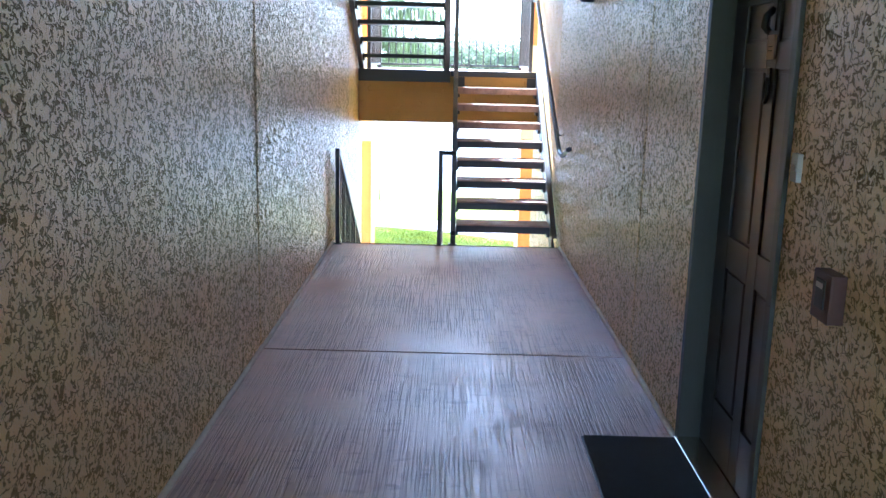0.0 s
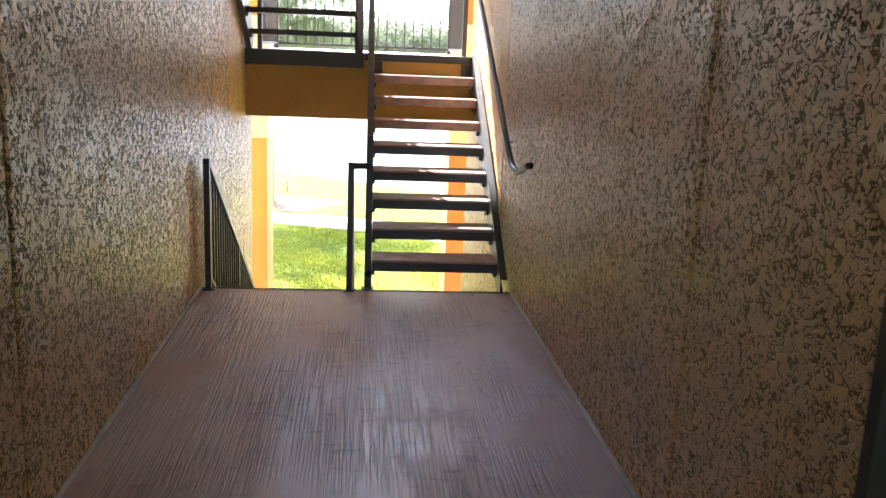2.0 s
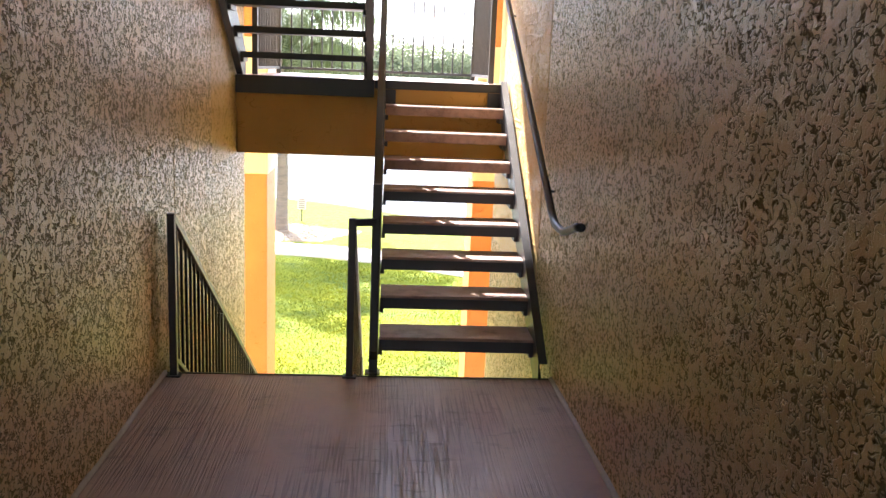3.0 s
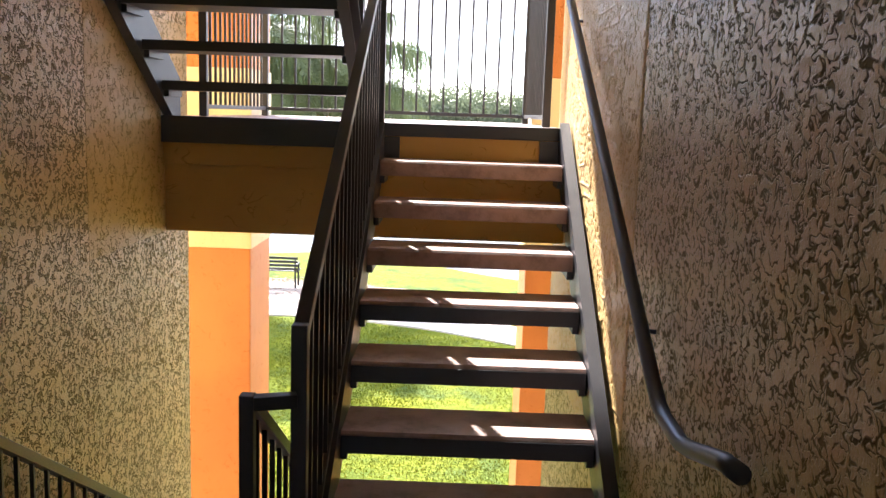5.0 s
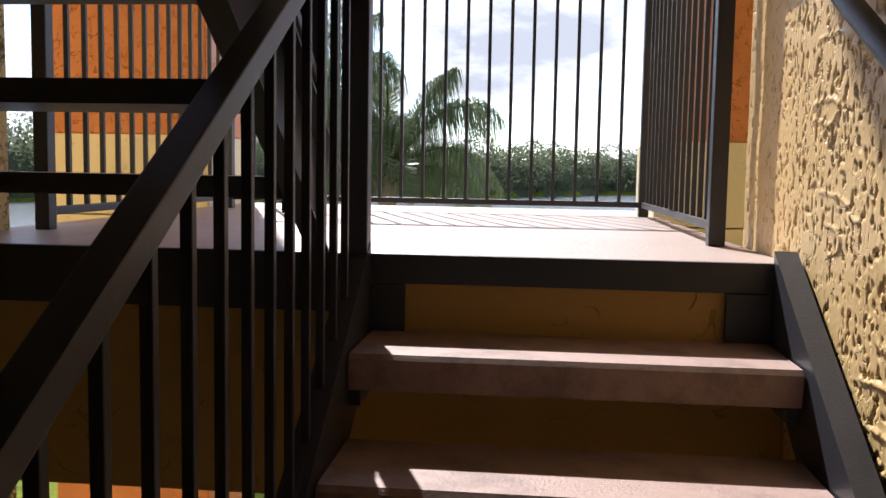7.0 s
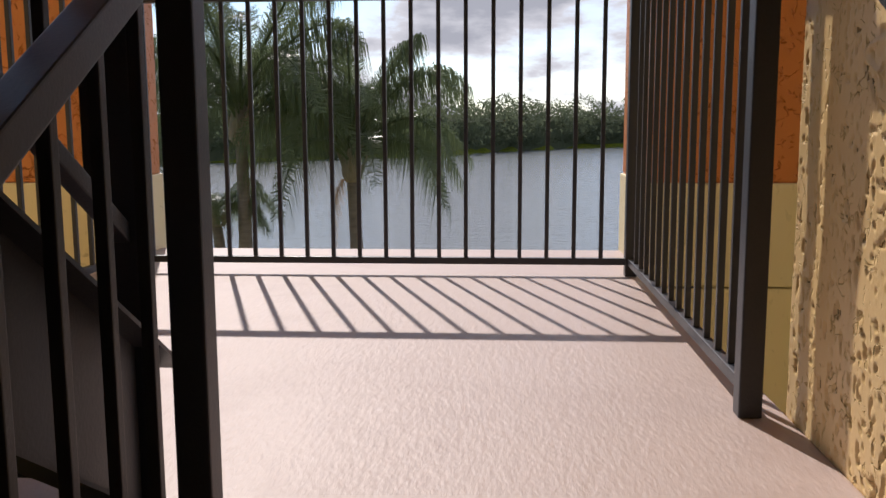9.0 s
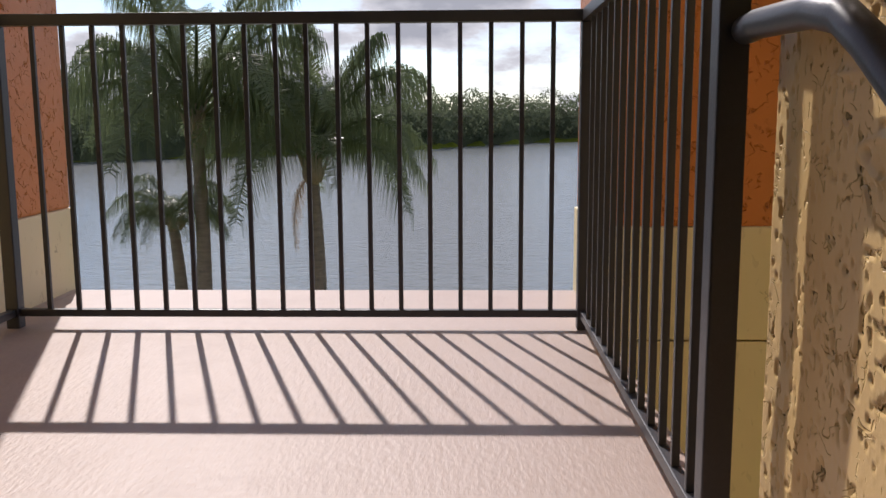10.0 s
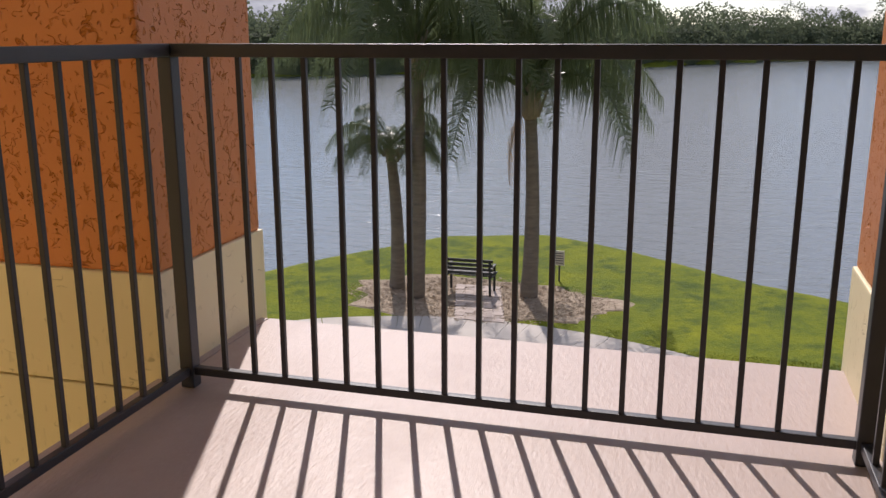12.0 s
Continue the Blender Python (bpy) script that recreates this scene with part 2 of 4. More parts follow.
def leaf_mat(name, col, col2, scale, trans=0.45, rough=0.4):
    """Leaves that let part of the light through."""
    m = mat(name, col, col2, rough=rough, scale=scale, fine=scale * 8, spec=0.4)
    n, l = m.node_tree.nodes, m.node_tree.links
    b = n["Principled BSDF"]
    t = n.new("ShaderNodeBsdfTranslucent")
    l.new(b.inputs["Base Color"].links[0].from_socket, t.inputs["Color"])
    mx = n.new("ShaderNodeMixShader")
    mx.inputs["Fac"].default_value = trans
    l.new(b.outputs["BSDF"], mx.inputs[1])
    l.new(t.outputs["BSDF"], mx.inputs[2])
    l.new(mx.outputs["Shader"], n["Material Output"].inputs["Surface"])
    return m


M_FROND = leaf_mat("palm_leaf", (0.095, 0.125, 0.06), (0.15, 0.185, 0.09), 1.5, trans=0.55, rough=0.28)
M_DRY = leaf_mat("dry_palm_leaf", (0.26, 0.17, 0.09), (0.34, 0.23, 0.12), 2, rough=0.8)
M_TREES = leaf_mat("far_foliage", (0.095, 0.12, 0.075), (0.15, 0.175, 0.10), 0.12, trans=0.55, rough=0.8)
M_SOIL = mat("bank_soil", (0.12, 0.10, 0.07), rough=0.9, scale=1)
M_BENCH = mat("bench_paint", (0.018, 0.02, 0.018), rough=0.5, scale=8, bump=0.001)


def water_mat():
    m = bpy.data.materials.new("lake_water")
    m.use_nodes = True
    n, l = m.node_tree.nodes, m.node_tree.links
    b = n["Principled BSDF"]
    b.inputs["Base Color"].default_value = (0.15, 0.165, 0.17, 1)
    b.inputs["Roughness"].default_value, b.inputs["IOR"].default_value = 0.2, 1.33
    co = n.new("ShaderNodeTexCoord")
    mp = n.new("ShaderNodeMapping")
    mp.inputs["Scale"].default_value = (0.55, 1.6, 1)
    mp.inputs["Rotation"].default_value = (0, 0, radians(18))
    l.new(co.outputs["Object"], mp.inputs["Vector"])
    hs = []
    for s, w in ((1.1, 1.0), (4.2, 0.35)):
        t = n.new("ShaderNodeTexNoise")
        t.inputs["Scale"].default_value, t.inputs["Detail"].default_value, t.inputs["Distortion"].default_value = s, 4, 0.6
        l.new(mp.outputs["Vector"], t.inputs["Vector"])
        hs.append((t.outputs["Fac"], w))
    a = n.new("ShaderNodeMath")
    a.operation = "MULTIPLY_ADD"
    l.new(hs[1][0], a.inputs[0])
    a.inputs[1].default_value = hs[1][1]
    l.new(hs[0][0], a.inputs[2])
    bp = n.new("ShaderNodeBump")
    bp.inputs["Strength"].default_value, bp.inputs["Distance"].default_value = 1.0, 0.055
    l.new(a.outputs[0], bp.inputs["Height"])
    l.new(bp.outputs["Normal"], b.inputs["Normal"])
    return m


M_WATER = water_mat()


# ---- builders ----
def thing(name, at=(0, 0, 0), label="", category="", group="", kind=""):
    return tagged(new(name), label, category, group, kind) if at == (0, 0, 0) else tagged(_at(new(name), at), label, category, group, kind)


def _at(ob, at):
    ob.location = at
    return ob


def obj(name, bm, material, smooth=False):
    me = bpy.data.meshes.new(name)
    bm.normal_update()
    bm.to_mesh(me)
    bm.free()
    me.materials.append(material)
    if smooth:
        for p in me.polygons:
            p.use_smooth = True
    return new(name, me)


def under(ob, parent):
    """Hang ob under parent without moving it; parts are built where they stand."""
    ob.parent = parent
    ob.matrix_parent_inverse = Matrix.Translation(parent.location).inverted()
    return ob


def part(name, bm, material, parent, label="", smooth=False):
    return tagged(under(obj(name, bm, material, smooth), parent), label)


def piece(name, me, parent, at):
    """A repeat on shared mesh data."""
    ob = new(name, me)
    ob.location = at
    return under(ob, parent)


def mesh(name, bm, material, smooth=False):
    me = bpy.data.meshes.new(name)
    bm.normal_update()
    bm.to_mesh(me)
    bm.free()
    me.materials.append(material)
    if smooth:
        for p in me.polygons:
            p.use_smooth = True
    return me


def add_box(bm, x0, y0, z0, x1, y1, z1, bevel=0.0):
    v = [bm.verts.new(p) for p in ((x0, y0, z0), (x1, y0, z0), (x1, y1, z0), (x0, y1, z0), (x0, y0, z1), (x1, y0, z1), (x1, y1, z1), (x0, y1, z1))]
    fs = [bm.faces.new([v[i] for i in f]) for f in ((0, 3, 2, 1), (4, 5, 6, 7), (0, 1, 5, 4), (1, 2, 6, 5), (2, 3, 7, 6), (3, 0, 4, 7))]
    if bevel:
        es = list({e for f in fs for e in f.edges})
        bmesh.ops.bevel(bm, geom=es, offset=bevel, segments=2, affect="EDGES", profile=0.6)
    return bm


def box(*a, bevel=0.0):
    return add_box(bmesh.new(), *a, bevel=bevel)


def prism(outline, axis, lo, hi, bevel=0.0):
    """An outline in the other two axes pulled along axis ('x': outline is (y, z); 'z': (x, y); 'y': (x, z))."""
    bm = bmesh.new()

    def at(p, d):
        return (d, p[0], p[1]) if axis == "x" else (p[0], p[1], d) if axis == "z" else (p[0], d, p[1])
    a = [bm.verts.new(at(p, lo)) for p in outline]
    b = [bm.verts.new(at(p, hi)) for p in outline]
    n = len(outline)
    fs = [bm.faces.new(a), bm.faces.new(b[::-1])]
    for i in range(n):
        fs.append(bm.faces.new((a[i], b[i], b[(i + 1) % n], a[(i + 1) % n])))
    bmesh.ops.recalc_face_normals(bm, faces=fs)
    if bevel:
        bmesh.ops.bevel(bm, geom=list(bm.edges), offset=bevel, segments=2, affect="EDGES", profile=0.6)
    return bm


def tube(points, r, sides=10, bm=None, taper=None):
    """A round bar along points."""
    bm = bm or bmesh.new()
    pts = [Vector(p) for p in points]
    rings = []
    up = None
    for i, p in enumerate(pts):
        d = (pts[min(i + 1, len(pts) - 1)] - pts[max(i - 1, 0)]).normalized()
        if up is None:
            up = d.orthogonal().normalized()
        up = (up - d * up.dot(d)).normalized()
        s = d.cross(up)
        rr = taper[i] if taper else r
        rings.append([bm.verts.new(p + (up * math.cos(a) + s * math.sin(a)) * rr) for a in (2 * math.pi * k / sides for k in range(sides))])
    for a, b in zip(rings, rings[1:]):
        for k in range(sides):
            bm.faces.new((a[k], a[(k + 1) % sides], b[(k + 1) % sides], b[k]))
    bm.faces.new(rings[0][::-1])
    bm.faces.new(rings[-1])
    return bm


def bar(p, q, w, h, bevel=0.003):
    """A straight flat bar from p to q, w across and h high."""
    p, q = Vector(p), Vector(q)
    d = (q - p).normalized()
    side = d.cross(Vector((0, 0, 1)))
    side = side.normalized() if side.length > 1e-4 else Vector((1, 0, 0))
    up = side.cross(d)
    bm = bmesh.new()
    r = [[bm.verts.new(o + side * (a * w / 2) + up * (b * h / 2)) for a, b in ((-1, -1), (1, -1), (1, 1), (-1, 1))] for o in (p, q)]
    fs = [bm.faces.new(r[0]), bm.faces.new(r[1][::-1])]
    for k in range(4):
        fs.append(bm.faces.new((r[0][k], r[1][k], r[1][(k + 1) % 4], r[0][(k + 1) % 4])))
    bmesh.ops.recalc_face_normals(bm, faces=fs)
    if bevel:
        bmesh.ops.bevel(bm, geom=list(bm.edges), offset=bevel, segments=2, affect="EDGES", profile=0.6)
    return bm


# ---- plan ----
XL, XR = -1.10, 1.107           # inner faces of the passage walls
Y0, YE, YER = -5.5, 11.0, 11.075            # passage back, wall ends
YF = 8.165                     # edge of the passage floor
YL0, YL1 = 10.54, 13.40         # landing edges
LZ, GZ, TOP = 1.6, -3.2, 6.07   # landing, ground, roof soffit
RISE, RUN = LZ / 9, 0.275


def xr(y):
    """The right wall leans in slightly towards the landing."""
    return XR - 0.0108 * max(y - 5, 0)


# ---- structure: passage ----
floor = thing("floor", (0, 2, 0), "brown painted broom-finished concrete passage floor", kind="structure")
for a, b in ((Y0, 4.992), (5.008, YF)):
    part("concrete_slab", box(XL - 0.02, a, -0.17, XR + 0.02, b, 0.0, bevel=0.004), M_FLOOR, floor)
part("joint_filler", box(XL, 4.99, -0.16, XR, 5.01, -0.008), M_BLACK, floor)
part("edge_angle", box(XL + 0.01, YF, -0.16, XR - 0.01, YF + 0.012, 0.004), M_STEEL, floor, "dark steel edge angle")

ceiling = tagged(obj("ceiling", box(XL - 0.3, Y0, 2.98, XR + 0.3, YF, 3.2), M_CEIL), "plain painted slab over the passage", kind="structure")
roof = thing("roof", (0, 4, TOP), "flat roof over the building and stairwell", kind="structure")
part("main_roof", box(-7, Y0 - 0.3, TOP, 7, 11.3, TOP + 0.3), M_CEIL, roof)
part("stairwell_roof", box(-2.2, 11.3, TOP, 2.2, 14.2, TOP + 0.3), M_CEIL, roof)

DY0, DY1, DZ = 2.80, 3.86, 2.06       # door opening
wall_left = thing("wall_left", (XL - 0.1, 4, GZ), "heavily textured ochre stucco passage wall with vertical joints", kind="structure")
part("backing", box(XL - 0.2, Y0, GZ, XL - 0.03, YE - 0.01, TOP), M_WALL, wall_left)
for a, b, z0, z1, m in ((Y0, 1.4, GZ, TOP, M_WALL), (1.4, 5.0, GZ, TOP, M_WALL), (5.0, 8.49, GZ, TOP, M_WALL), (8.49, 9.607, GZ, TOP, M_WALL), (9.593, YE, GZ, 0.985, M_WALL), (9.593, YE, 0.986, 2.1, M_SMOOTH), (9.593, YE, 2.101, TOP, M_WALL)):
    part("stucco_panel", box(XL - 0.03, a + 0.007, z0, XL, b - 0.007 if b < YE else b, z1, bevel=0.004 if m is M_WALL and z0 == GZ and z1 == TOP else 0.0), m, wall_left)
wall_right = thing("wall_right", (XR + 0.1, 4, GZ), "heavily textured ochre stucco passage wall with vertical joints", kind="structure")
for a, b in ((Y0, DY0), (DY1, YER - 0.01)):
    part("backing", box(XR + 0.03, a, GZ, XR + 0.2, b, TOP), M_WALL, wall_right)
part("backing", box(XR + 0.03, DY0, GZ, XR + 0.2, DY1, -0.02), M_WALL, wall_right)
part("backing", box(XR + 0.03, DY0, DZ, XR + 0.2, DY1, TOP), M_WALL, wall_right)
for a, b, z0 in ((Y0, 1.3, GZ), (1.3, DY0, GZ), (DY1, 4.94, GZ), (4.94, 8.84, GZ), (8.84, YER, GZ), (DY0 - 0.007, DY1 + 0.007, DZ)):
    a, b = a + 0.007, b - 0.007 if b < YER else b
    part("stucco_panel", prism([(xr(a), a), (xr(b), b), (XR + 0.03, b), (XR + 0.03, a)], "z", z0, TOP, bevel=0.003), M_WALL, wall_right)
part("stucco_panel", box(XR, DY0, GZ, XR + 0.03, DY1, -0.1), M_WALL, wall_right)
for s, x0, x1, y in (("left", -7.0, XL - 0.2, YE), ("right", XR + 0.2, 7.0, YER)):
    tagged(obj("facade_" + s, box(x0, y - 0.25, GZ, x1, y - 0.03, TOP), M_WALL), "ochre stucco outer wall beside the stairwell", kind="structure")
for x in (XL + 0.005, XR - 0.005):
    for a, b in ((Y0, YF),) if x < 0 else ((Y0, DY0), (DY1, YF)):
        tagged(obj("trim", tube([(x if x < 0 else xr(a + i * (b - a) / 40) - 0.010, a + i * (b - a) / 40, 0.005 + 0.002 * math.sin(i * 2.3)) for i in range(41)], 0.016, 6), M_TRIM, True),
               "pale caulk line where wall meets floor", kind="structure")

# ---- structure: landing, beam, pillars ----
landing = thing("landing_floor", (0, 12, LZ), "pinkish painted concrete landing floor", kind="structure")
part("concrete_slab", box(XL + 0.002, YL0 + 0.045, 1.46, 1.04, YL1, LZ, bevel=0.006), M_LAND, landing)
part("concrete_slab", box(-1.16, YE + 0.004, 1.46, XL - 0.001, YL1, LZ, bevel=0.004), M_LAND, landing)
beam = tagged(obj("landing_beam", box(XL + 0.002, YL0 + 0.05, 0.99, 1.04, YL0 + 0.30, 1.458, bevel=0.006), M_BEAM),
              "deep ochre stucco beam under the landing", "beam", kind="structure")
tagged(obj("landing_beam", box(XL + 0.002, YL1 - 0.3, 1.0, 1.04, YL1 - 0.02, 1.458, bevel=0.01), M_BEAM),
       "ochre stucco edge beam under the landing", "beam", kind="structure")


def pillar(x0, x1):
    p = thing("pillar", ((x0 + x1) / 2, 13.05, GZ), "square stucco pillar in orange with cream bands", "pillar", "entrance pillars", "structure")
    y0, y1 = 12.73, 13.44
    part("orange_shaft", box(x0, y0, GZ, x1, y1, 0.56, bevel=0.012), M_ORANGE_LOW, p, "orange stucco lower shaft")
    part("cream_band", box(x0 - 0.01, y0 - 0.01, 0.56, x1 + 0.01, y1 + 0.01, 1.55, bevel=0.008), M_CREAM, p, "smooth cream band")
    part("cream_band", box(x0 - 0.01, y0 - 0.01, 1.556, x1 + 0.01, y1 + 0.01, 1.95, bevel=0.008), M_CREAM, p, "smooth cream band")
    part("orange_shaft", box(x0, y0, 1.95, x1, y1, TOP, bevel=0.012), M_ORANGE, p, "orange stucco upper shaft")


pillar(-1.95, -1.14)
pillar(1.022, 1.95)
tagged(obj("floor_lower", box(XL, Y0, GZ - 0.1, XR, 13.3, GZ + 0.02), M_PATH), "concrete floor under the stairs", kind="structure")


# ---- stairs ----
def channel(p, q, x, face, depth=0.25, th=0.008, fl=0.05):
    """A sloping steel channel stringer in the plane x from p to q ((y, z) of its top edge), flanges towards face, ends cut upright."""
    prof = [(0, 0), (fl, 0), (fl, -th), (th, -th), (th, th - depth), (fl, th - depth), (fl, -depth), (0, -depth)]
    bm = bmesh.new()
    a, b = ([bm.verts.new((x + face * u, y, z + v)) for u, v in prof] for y, z in (p, q))
    for k in range(8):
        bm.faces.new((a[k], b[k], b[(k + 1) % 8], a[(k + 1) % 8]))
    for r in (a, b):
        for f in ((0, 1, 2, 3), (0, 3, 4, 7), (4, 5, 6, 7)):
            bm.faces.new([r[i] for i in f])
    bmesh.ops.recalc_face_normals(bm, faces=list(bm.faces))
    return bm


def tread_mesh(x0, x1, d, th=0.075):
    """A precast tread in a steel pan: painted slab with rolled nose over an angle."""
    o = [(0.004, -th), (d, -th), (d, -0.006), (d - 0.006, 0), (0.010, 0), (0.0, -0.010)]
    return prism(o, "x", x0, x1)


def flight(name, x0, x1, y, z, sgn, n, label, group, th=0.075, deep=0.25, foot=0.0):
    """n treads from the floor edge y at height z; sgn: the way the flight climbs in y, times climb sign in z."""
    dy, dz = sgn
    st = thing(name, ((x0 + x1) / 2, y, z), label, "stairs", group)
    me = mesh("tread", tread_mesh(-(x1 - x0) / 2 + 0.06, (x1 - x0) / 2 - 0.06, 0.285, th), M_TREAD)
    nose = mesh("nose_angle", box(-(x1 - x0) / 2 + 0.061, -0.005, -0.079, (x1 - x0) / 2 - 0.061, 0.001, -0.014, bevel=0.0015), M_STEEL)
    cl = mesh("tread_clip", box(-0.004, 0.03, -th - 0.04, 0.02, 0.25, -th - 0.003, bevel=0.002), M_STEEL)
    d = 0.285
    pan = mesh("tread_pan", prism([(0.02, -th - 0.007), (d + 0.008, -th - 0.007), (d + 0.008, 0.001), (d + 0.001, 0.001), (d + 0.001, -th - 0.001), (0.02, -th - 0.001)], "x", -(x1 - x0) / 2 + 0.062, (x1 - x0) / 2 - 0.062), M_STEEL)
    for i in range(1, n + 1):
        yy, zz = y + dy * (RUN * i - 0.105), z + dz * RISE * i
        ob = new("tread", me)
        if dy * dz < 0:
            ob.rotation_euler = (0, 0, math.pi)
        ob.location = ((x0 + x1) / 2, yy, zz)
        under(ob, st)
        if dy < 0:                        # seen from behind: the steel pan that carries the slab
            po = new("tread_pan", pan)
            po.rotation_euler, po.location = ob.rotation_euler, ob.location
            under(po, st)
        if dy * dz > 0 and i < 6:         # the lower treads have a dark strip along the nose
            piece("nose_angle", nose, st, ((x0 + x1) / 2, yy, zz))
        for x in (x0 + 0.06, x1 - 0.076):
            piece("tread_clip", cl, st, (x, yy if dy * dz > 0 else yy - 0.28, zz))
    sl = dz * dy * RISE / RUN
    ya, yb = y + dy * 0.0, y + dy * (RUN * (n + 1) - 0.105)
    za = z + (0.10 if dz > 0 else -0.01)
    pa, pb = (ya + dy * foot, za + sl * dy * foot), (yb, za + sl * (yb - ya))
    if pa[0] > pb[0]:
        pa, pb = pb, pa
    part("stringer", channel(pa, pb, x0 + 0.055, -1, deep), M_STEEL, st, "dark bronze steel channel")
    part("stringer", channel(pa, pb, x1 - 0.055, 1, deep), M_STEEL, st, "dark bronze steel channel")
    return st


GRP = "steel stair flights"
flight_up = flight("stairs_up", 0.02, 1.04, YF, 0.0, (1, 1), 8, "open-riser steel stairs with brown painted concrete treads", GRP)
flight_top = flight("stairs_upper", -1.09, -0.02, YL0 + 0.28, LZ, (-1, 1), 8, "upper open-riser steel stairs with concrete treads", GRP, th=0.038, deep=0.28, foot=0.15)
flight_down = flight("stairs_down", -1.09, -0.10, YF + 0.012, 0.0, (1, -1), 17, "open-riser steel stairs going down to the ground", GRP)

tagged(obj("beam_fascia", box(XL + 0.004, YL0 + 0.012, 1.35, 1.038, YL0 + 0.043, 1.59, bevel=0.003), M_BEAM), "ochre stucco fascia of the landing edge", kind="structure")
header = thing("landing_channel", (0, YL0, 1.5), "dark steel channel along the landing edge", "steel channel", kind="structure")
part("channel_web", box(XL + 0.004, YL0 - 0.012, 1.465, -0.015, YL0 + 0.01, LZ + 0.004, bevel=0.003), M_STEEL, header)
part("channel_web", box(-0.013, YL0 - 0.008, 1.535, 1.03, YL0 + 0.01, LZ + 0.004, bevel=0.003), M_STEEL, header)
for x in (0.03, 0.885):
    part("end_plate", box(x, YL0 - 0.006, 1.38, x + 0.125, YL0 + 0.01, 1.533, bevel=0.002), M_STEEL, header)


# ---- railings ----
BAL = 0.0155


def baluster_mesh(h):
    return mesh("baluster", box(-BAL / 2, -BAL / 2, 0, BAL / 2, BAL / 2, h, bevel=0.002), M_STEEL)


def level_rail(name, p, q, z, h, label, group, posts=(True, True), step=0.1047, gap=0.116, last=None):
    """A level guard between two points: top rail, bottom rail, square balusters, posts."""
    p, q = Vector((*p, z)), Vector((*q, z))
    r = thing(name, tuple(p), label, "railing", group)
    d = (q - p).normalized()
    up = Vector((0, 0, 1))
    part("top_rail", bar(p + up * (h - 0.019) - d * 0.02, q + up * (h - 0.019) + d * 0.02, 0.042, 0.038), M_RAIL, r)
    part("bottom_rail", bar(p + up * 0.055, q + up * 0.055, 0.026, 0.026), M_STEEL, r)
    length = (q - p).length
    n = round(length / step)
    me = baluster_mesh(h - 0.038 - 0.067)
    for i in range(n - 1):
        piece("baluster", me, r, p + d * (gap + (length - gap - (last or gap)) * i / (n - 2)) + up * 0.0675)
    pm = mesh("post", box(-0.023, -0.023, 0, 0.023, 0.023, h - 0.038, bevel=0.004), M_STEEL)
    for on, o in zip(posts, (p, q)):
        if on:
            piece("post", pm, r, o)
    return r


def slope_rail(name, p, q, h, foot, label, group, lower=0.10, step=0.109, ends=(), phase=0.0):
    """A guard up a flight: p and q are the nosing line's ends; balusters stand upright."""
    p, q = Vector(p), Vector(q)
    r = thing(name, tuple(p), label, "railing", group)
    up = Vector((0, 0, 1))
    part("top_rail", bar(p + up * h, q + up * h, 0.042, 0.038), M_RAIL, r)
    part("bottom_rail", bar(p + up * lower, q + up * lower, 0.026, 0.026), M_STEEL, r)
    hl = math.hypot(q.x - p.x, q.y - p.y)
    n = round(hl / step)
    me = baluster_mesh(h - lower)
    for i in range(1, n):
        piece("baluster", me, r, p + (q - p) * ((i + phase) / n) + up * lower)
    for f, z0, z1, w in ends:
        o = p + (q - p) * f
        po = part("post", box(o.x - w / 2, o.y - w / 2, z0, o.x + w / 2, o.y + w / 2, z1, bevel=0.004), M_STEEL, r)
        if z0 == 0.0:
            part("base_plate", box(o.x - w * 0.95, o.y - w * 0.95, z0, o.x + w * 0.95, o.y + w * 0.7, z0 + 0.008, bevel=0.002), M_STEEL, po)
    return r


RG = "dark steel guard rails"
YR, XG0, XG1 = 12.70, -1.02, 0.962
level_rail("front_railing", (XG0, YR), (XG1, YR), LZ, 1.07, "dark bronze steel guard rail along the open landing edge", RG, step=0.1047, gap=0.127, last=0.113)
level_rail("side_railing", (XG0, 11.06), (XG0, YR), LZ, 1.07, "dark bronze steel guard rail at the landing side", RG, (True, False), 0.117, 0.14)
level_rail("side_railing", (XG1, 11.06), (XG1, YR), LZ, 1.07, "dark bronze steel guard rail at the landing side", RG, (True, False), 0.117, 0.14)
SL = RISE / RUN
stair_rail = slope_rail("stair_railing", (0.048, 8.235, 0.10), (0.048, 10.52, 0.10 + 2.285 * 0.607), 0.95, 0, "dark steel guard rail up the flight of stairs", RG,
                        ends=((0.0, 0.0, 1.08, 0.045), (1.0, 1.35, 4.0, 0.05)), phase=-0.4)
slope_rail("upper_stair_railing", (-0.078, 10.61, LZ + 0.30), (-0.078, 8.21, LZ + 0.30 + 2.40 * SL), 0.93, 0, "dark steel guard rail up the upper stairs", RG,
           ends=((0.0, 1.6, 2.86, 0.05),))
slope_rail("lower_stair_railing", (-1.035, 8.13, 0.0), (-1.035, 12.84, -4.71 * SL + 0.0), 0.88, 0, "dark steel guard rail down the lower stairs beside the wall", RG,
           ends=((0.0, 0.0, 0.9, 0.04), (0.29, -0.97, -0.03, 0.04), (0.54, -1.73, -0.79, 0.04), (1.0, GZ + 0.02, -2.2, 0.04)))
low_rail = slope_rail("lower_stair_railing", (-0.08, 8.16, 0.0), (-0.08, 12.84, -4.68 * SL + 0.0), 0.88, 0, "dark steel guard rail down the open side of the lower stairs", RG,
                      ends=((0.0, 0.0, 0.9, 0.04), (0.5, -1.55, -0.66, 0.04), (1.0, GZ + 0.02, -2.2, 0.04)))
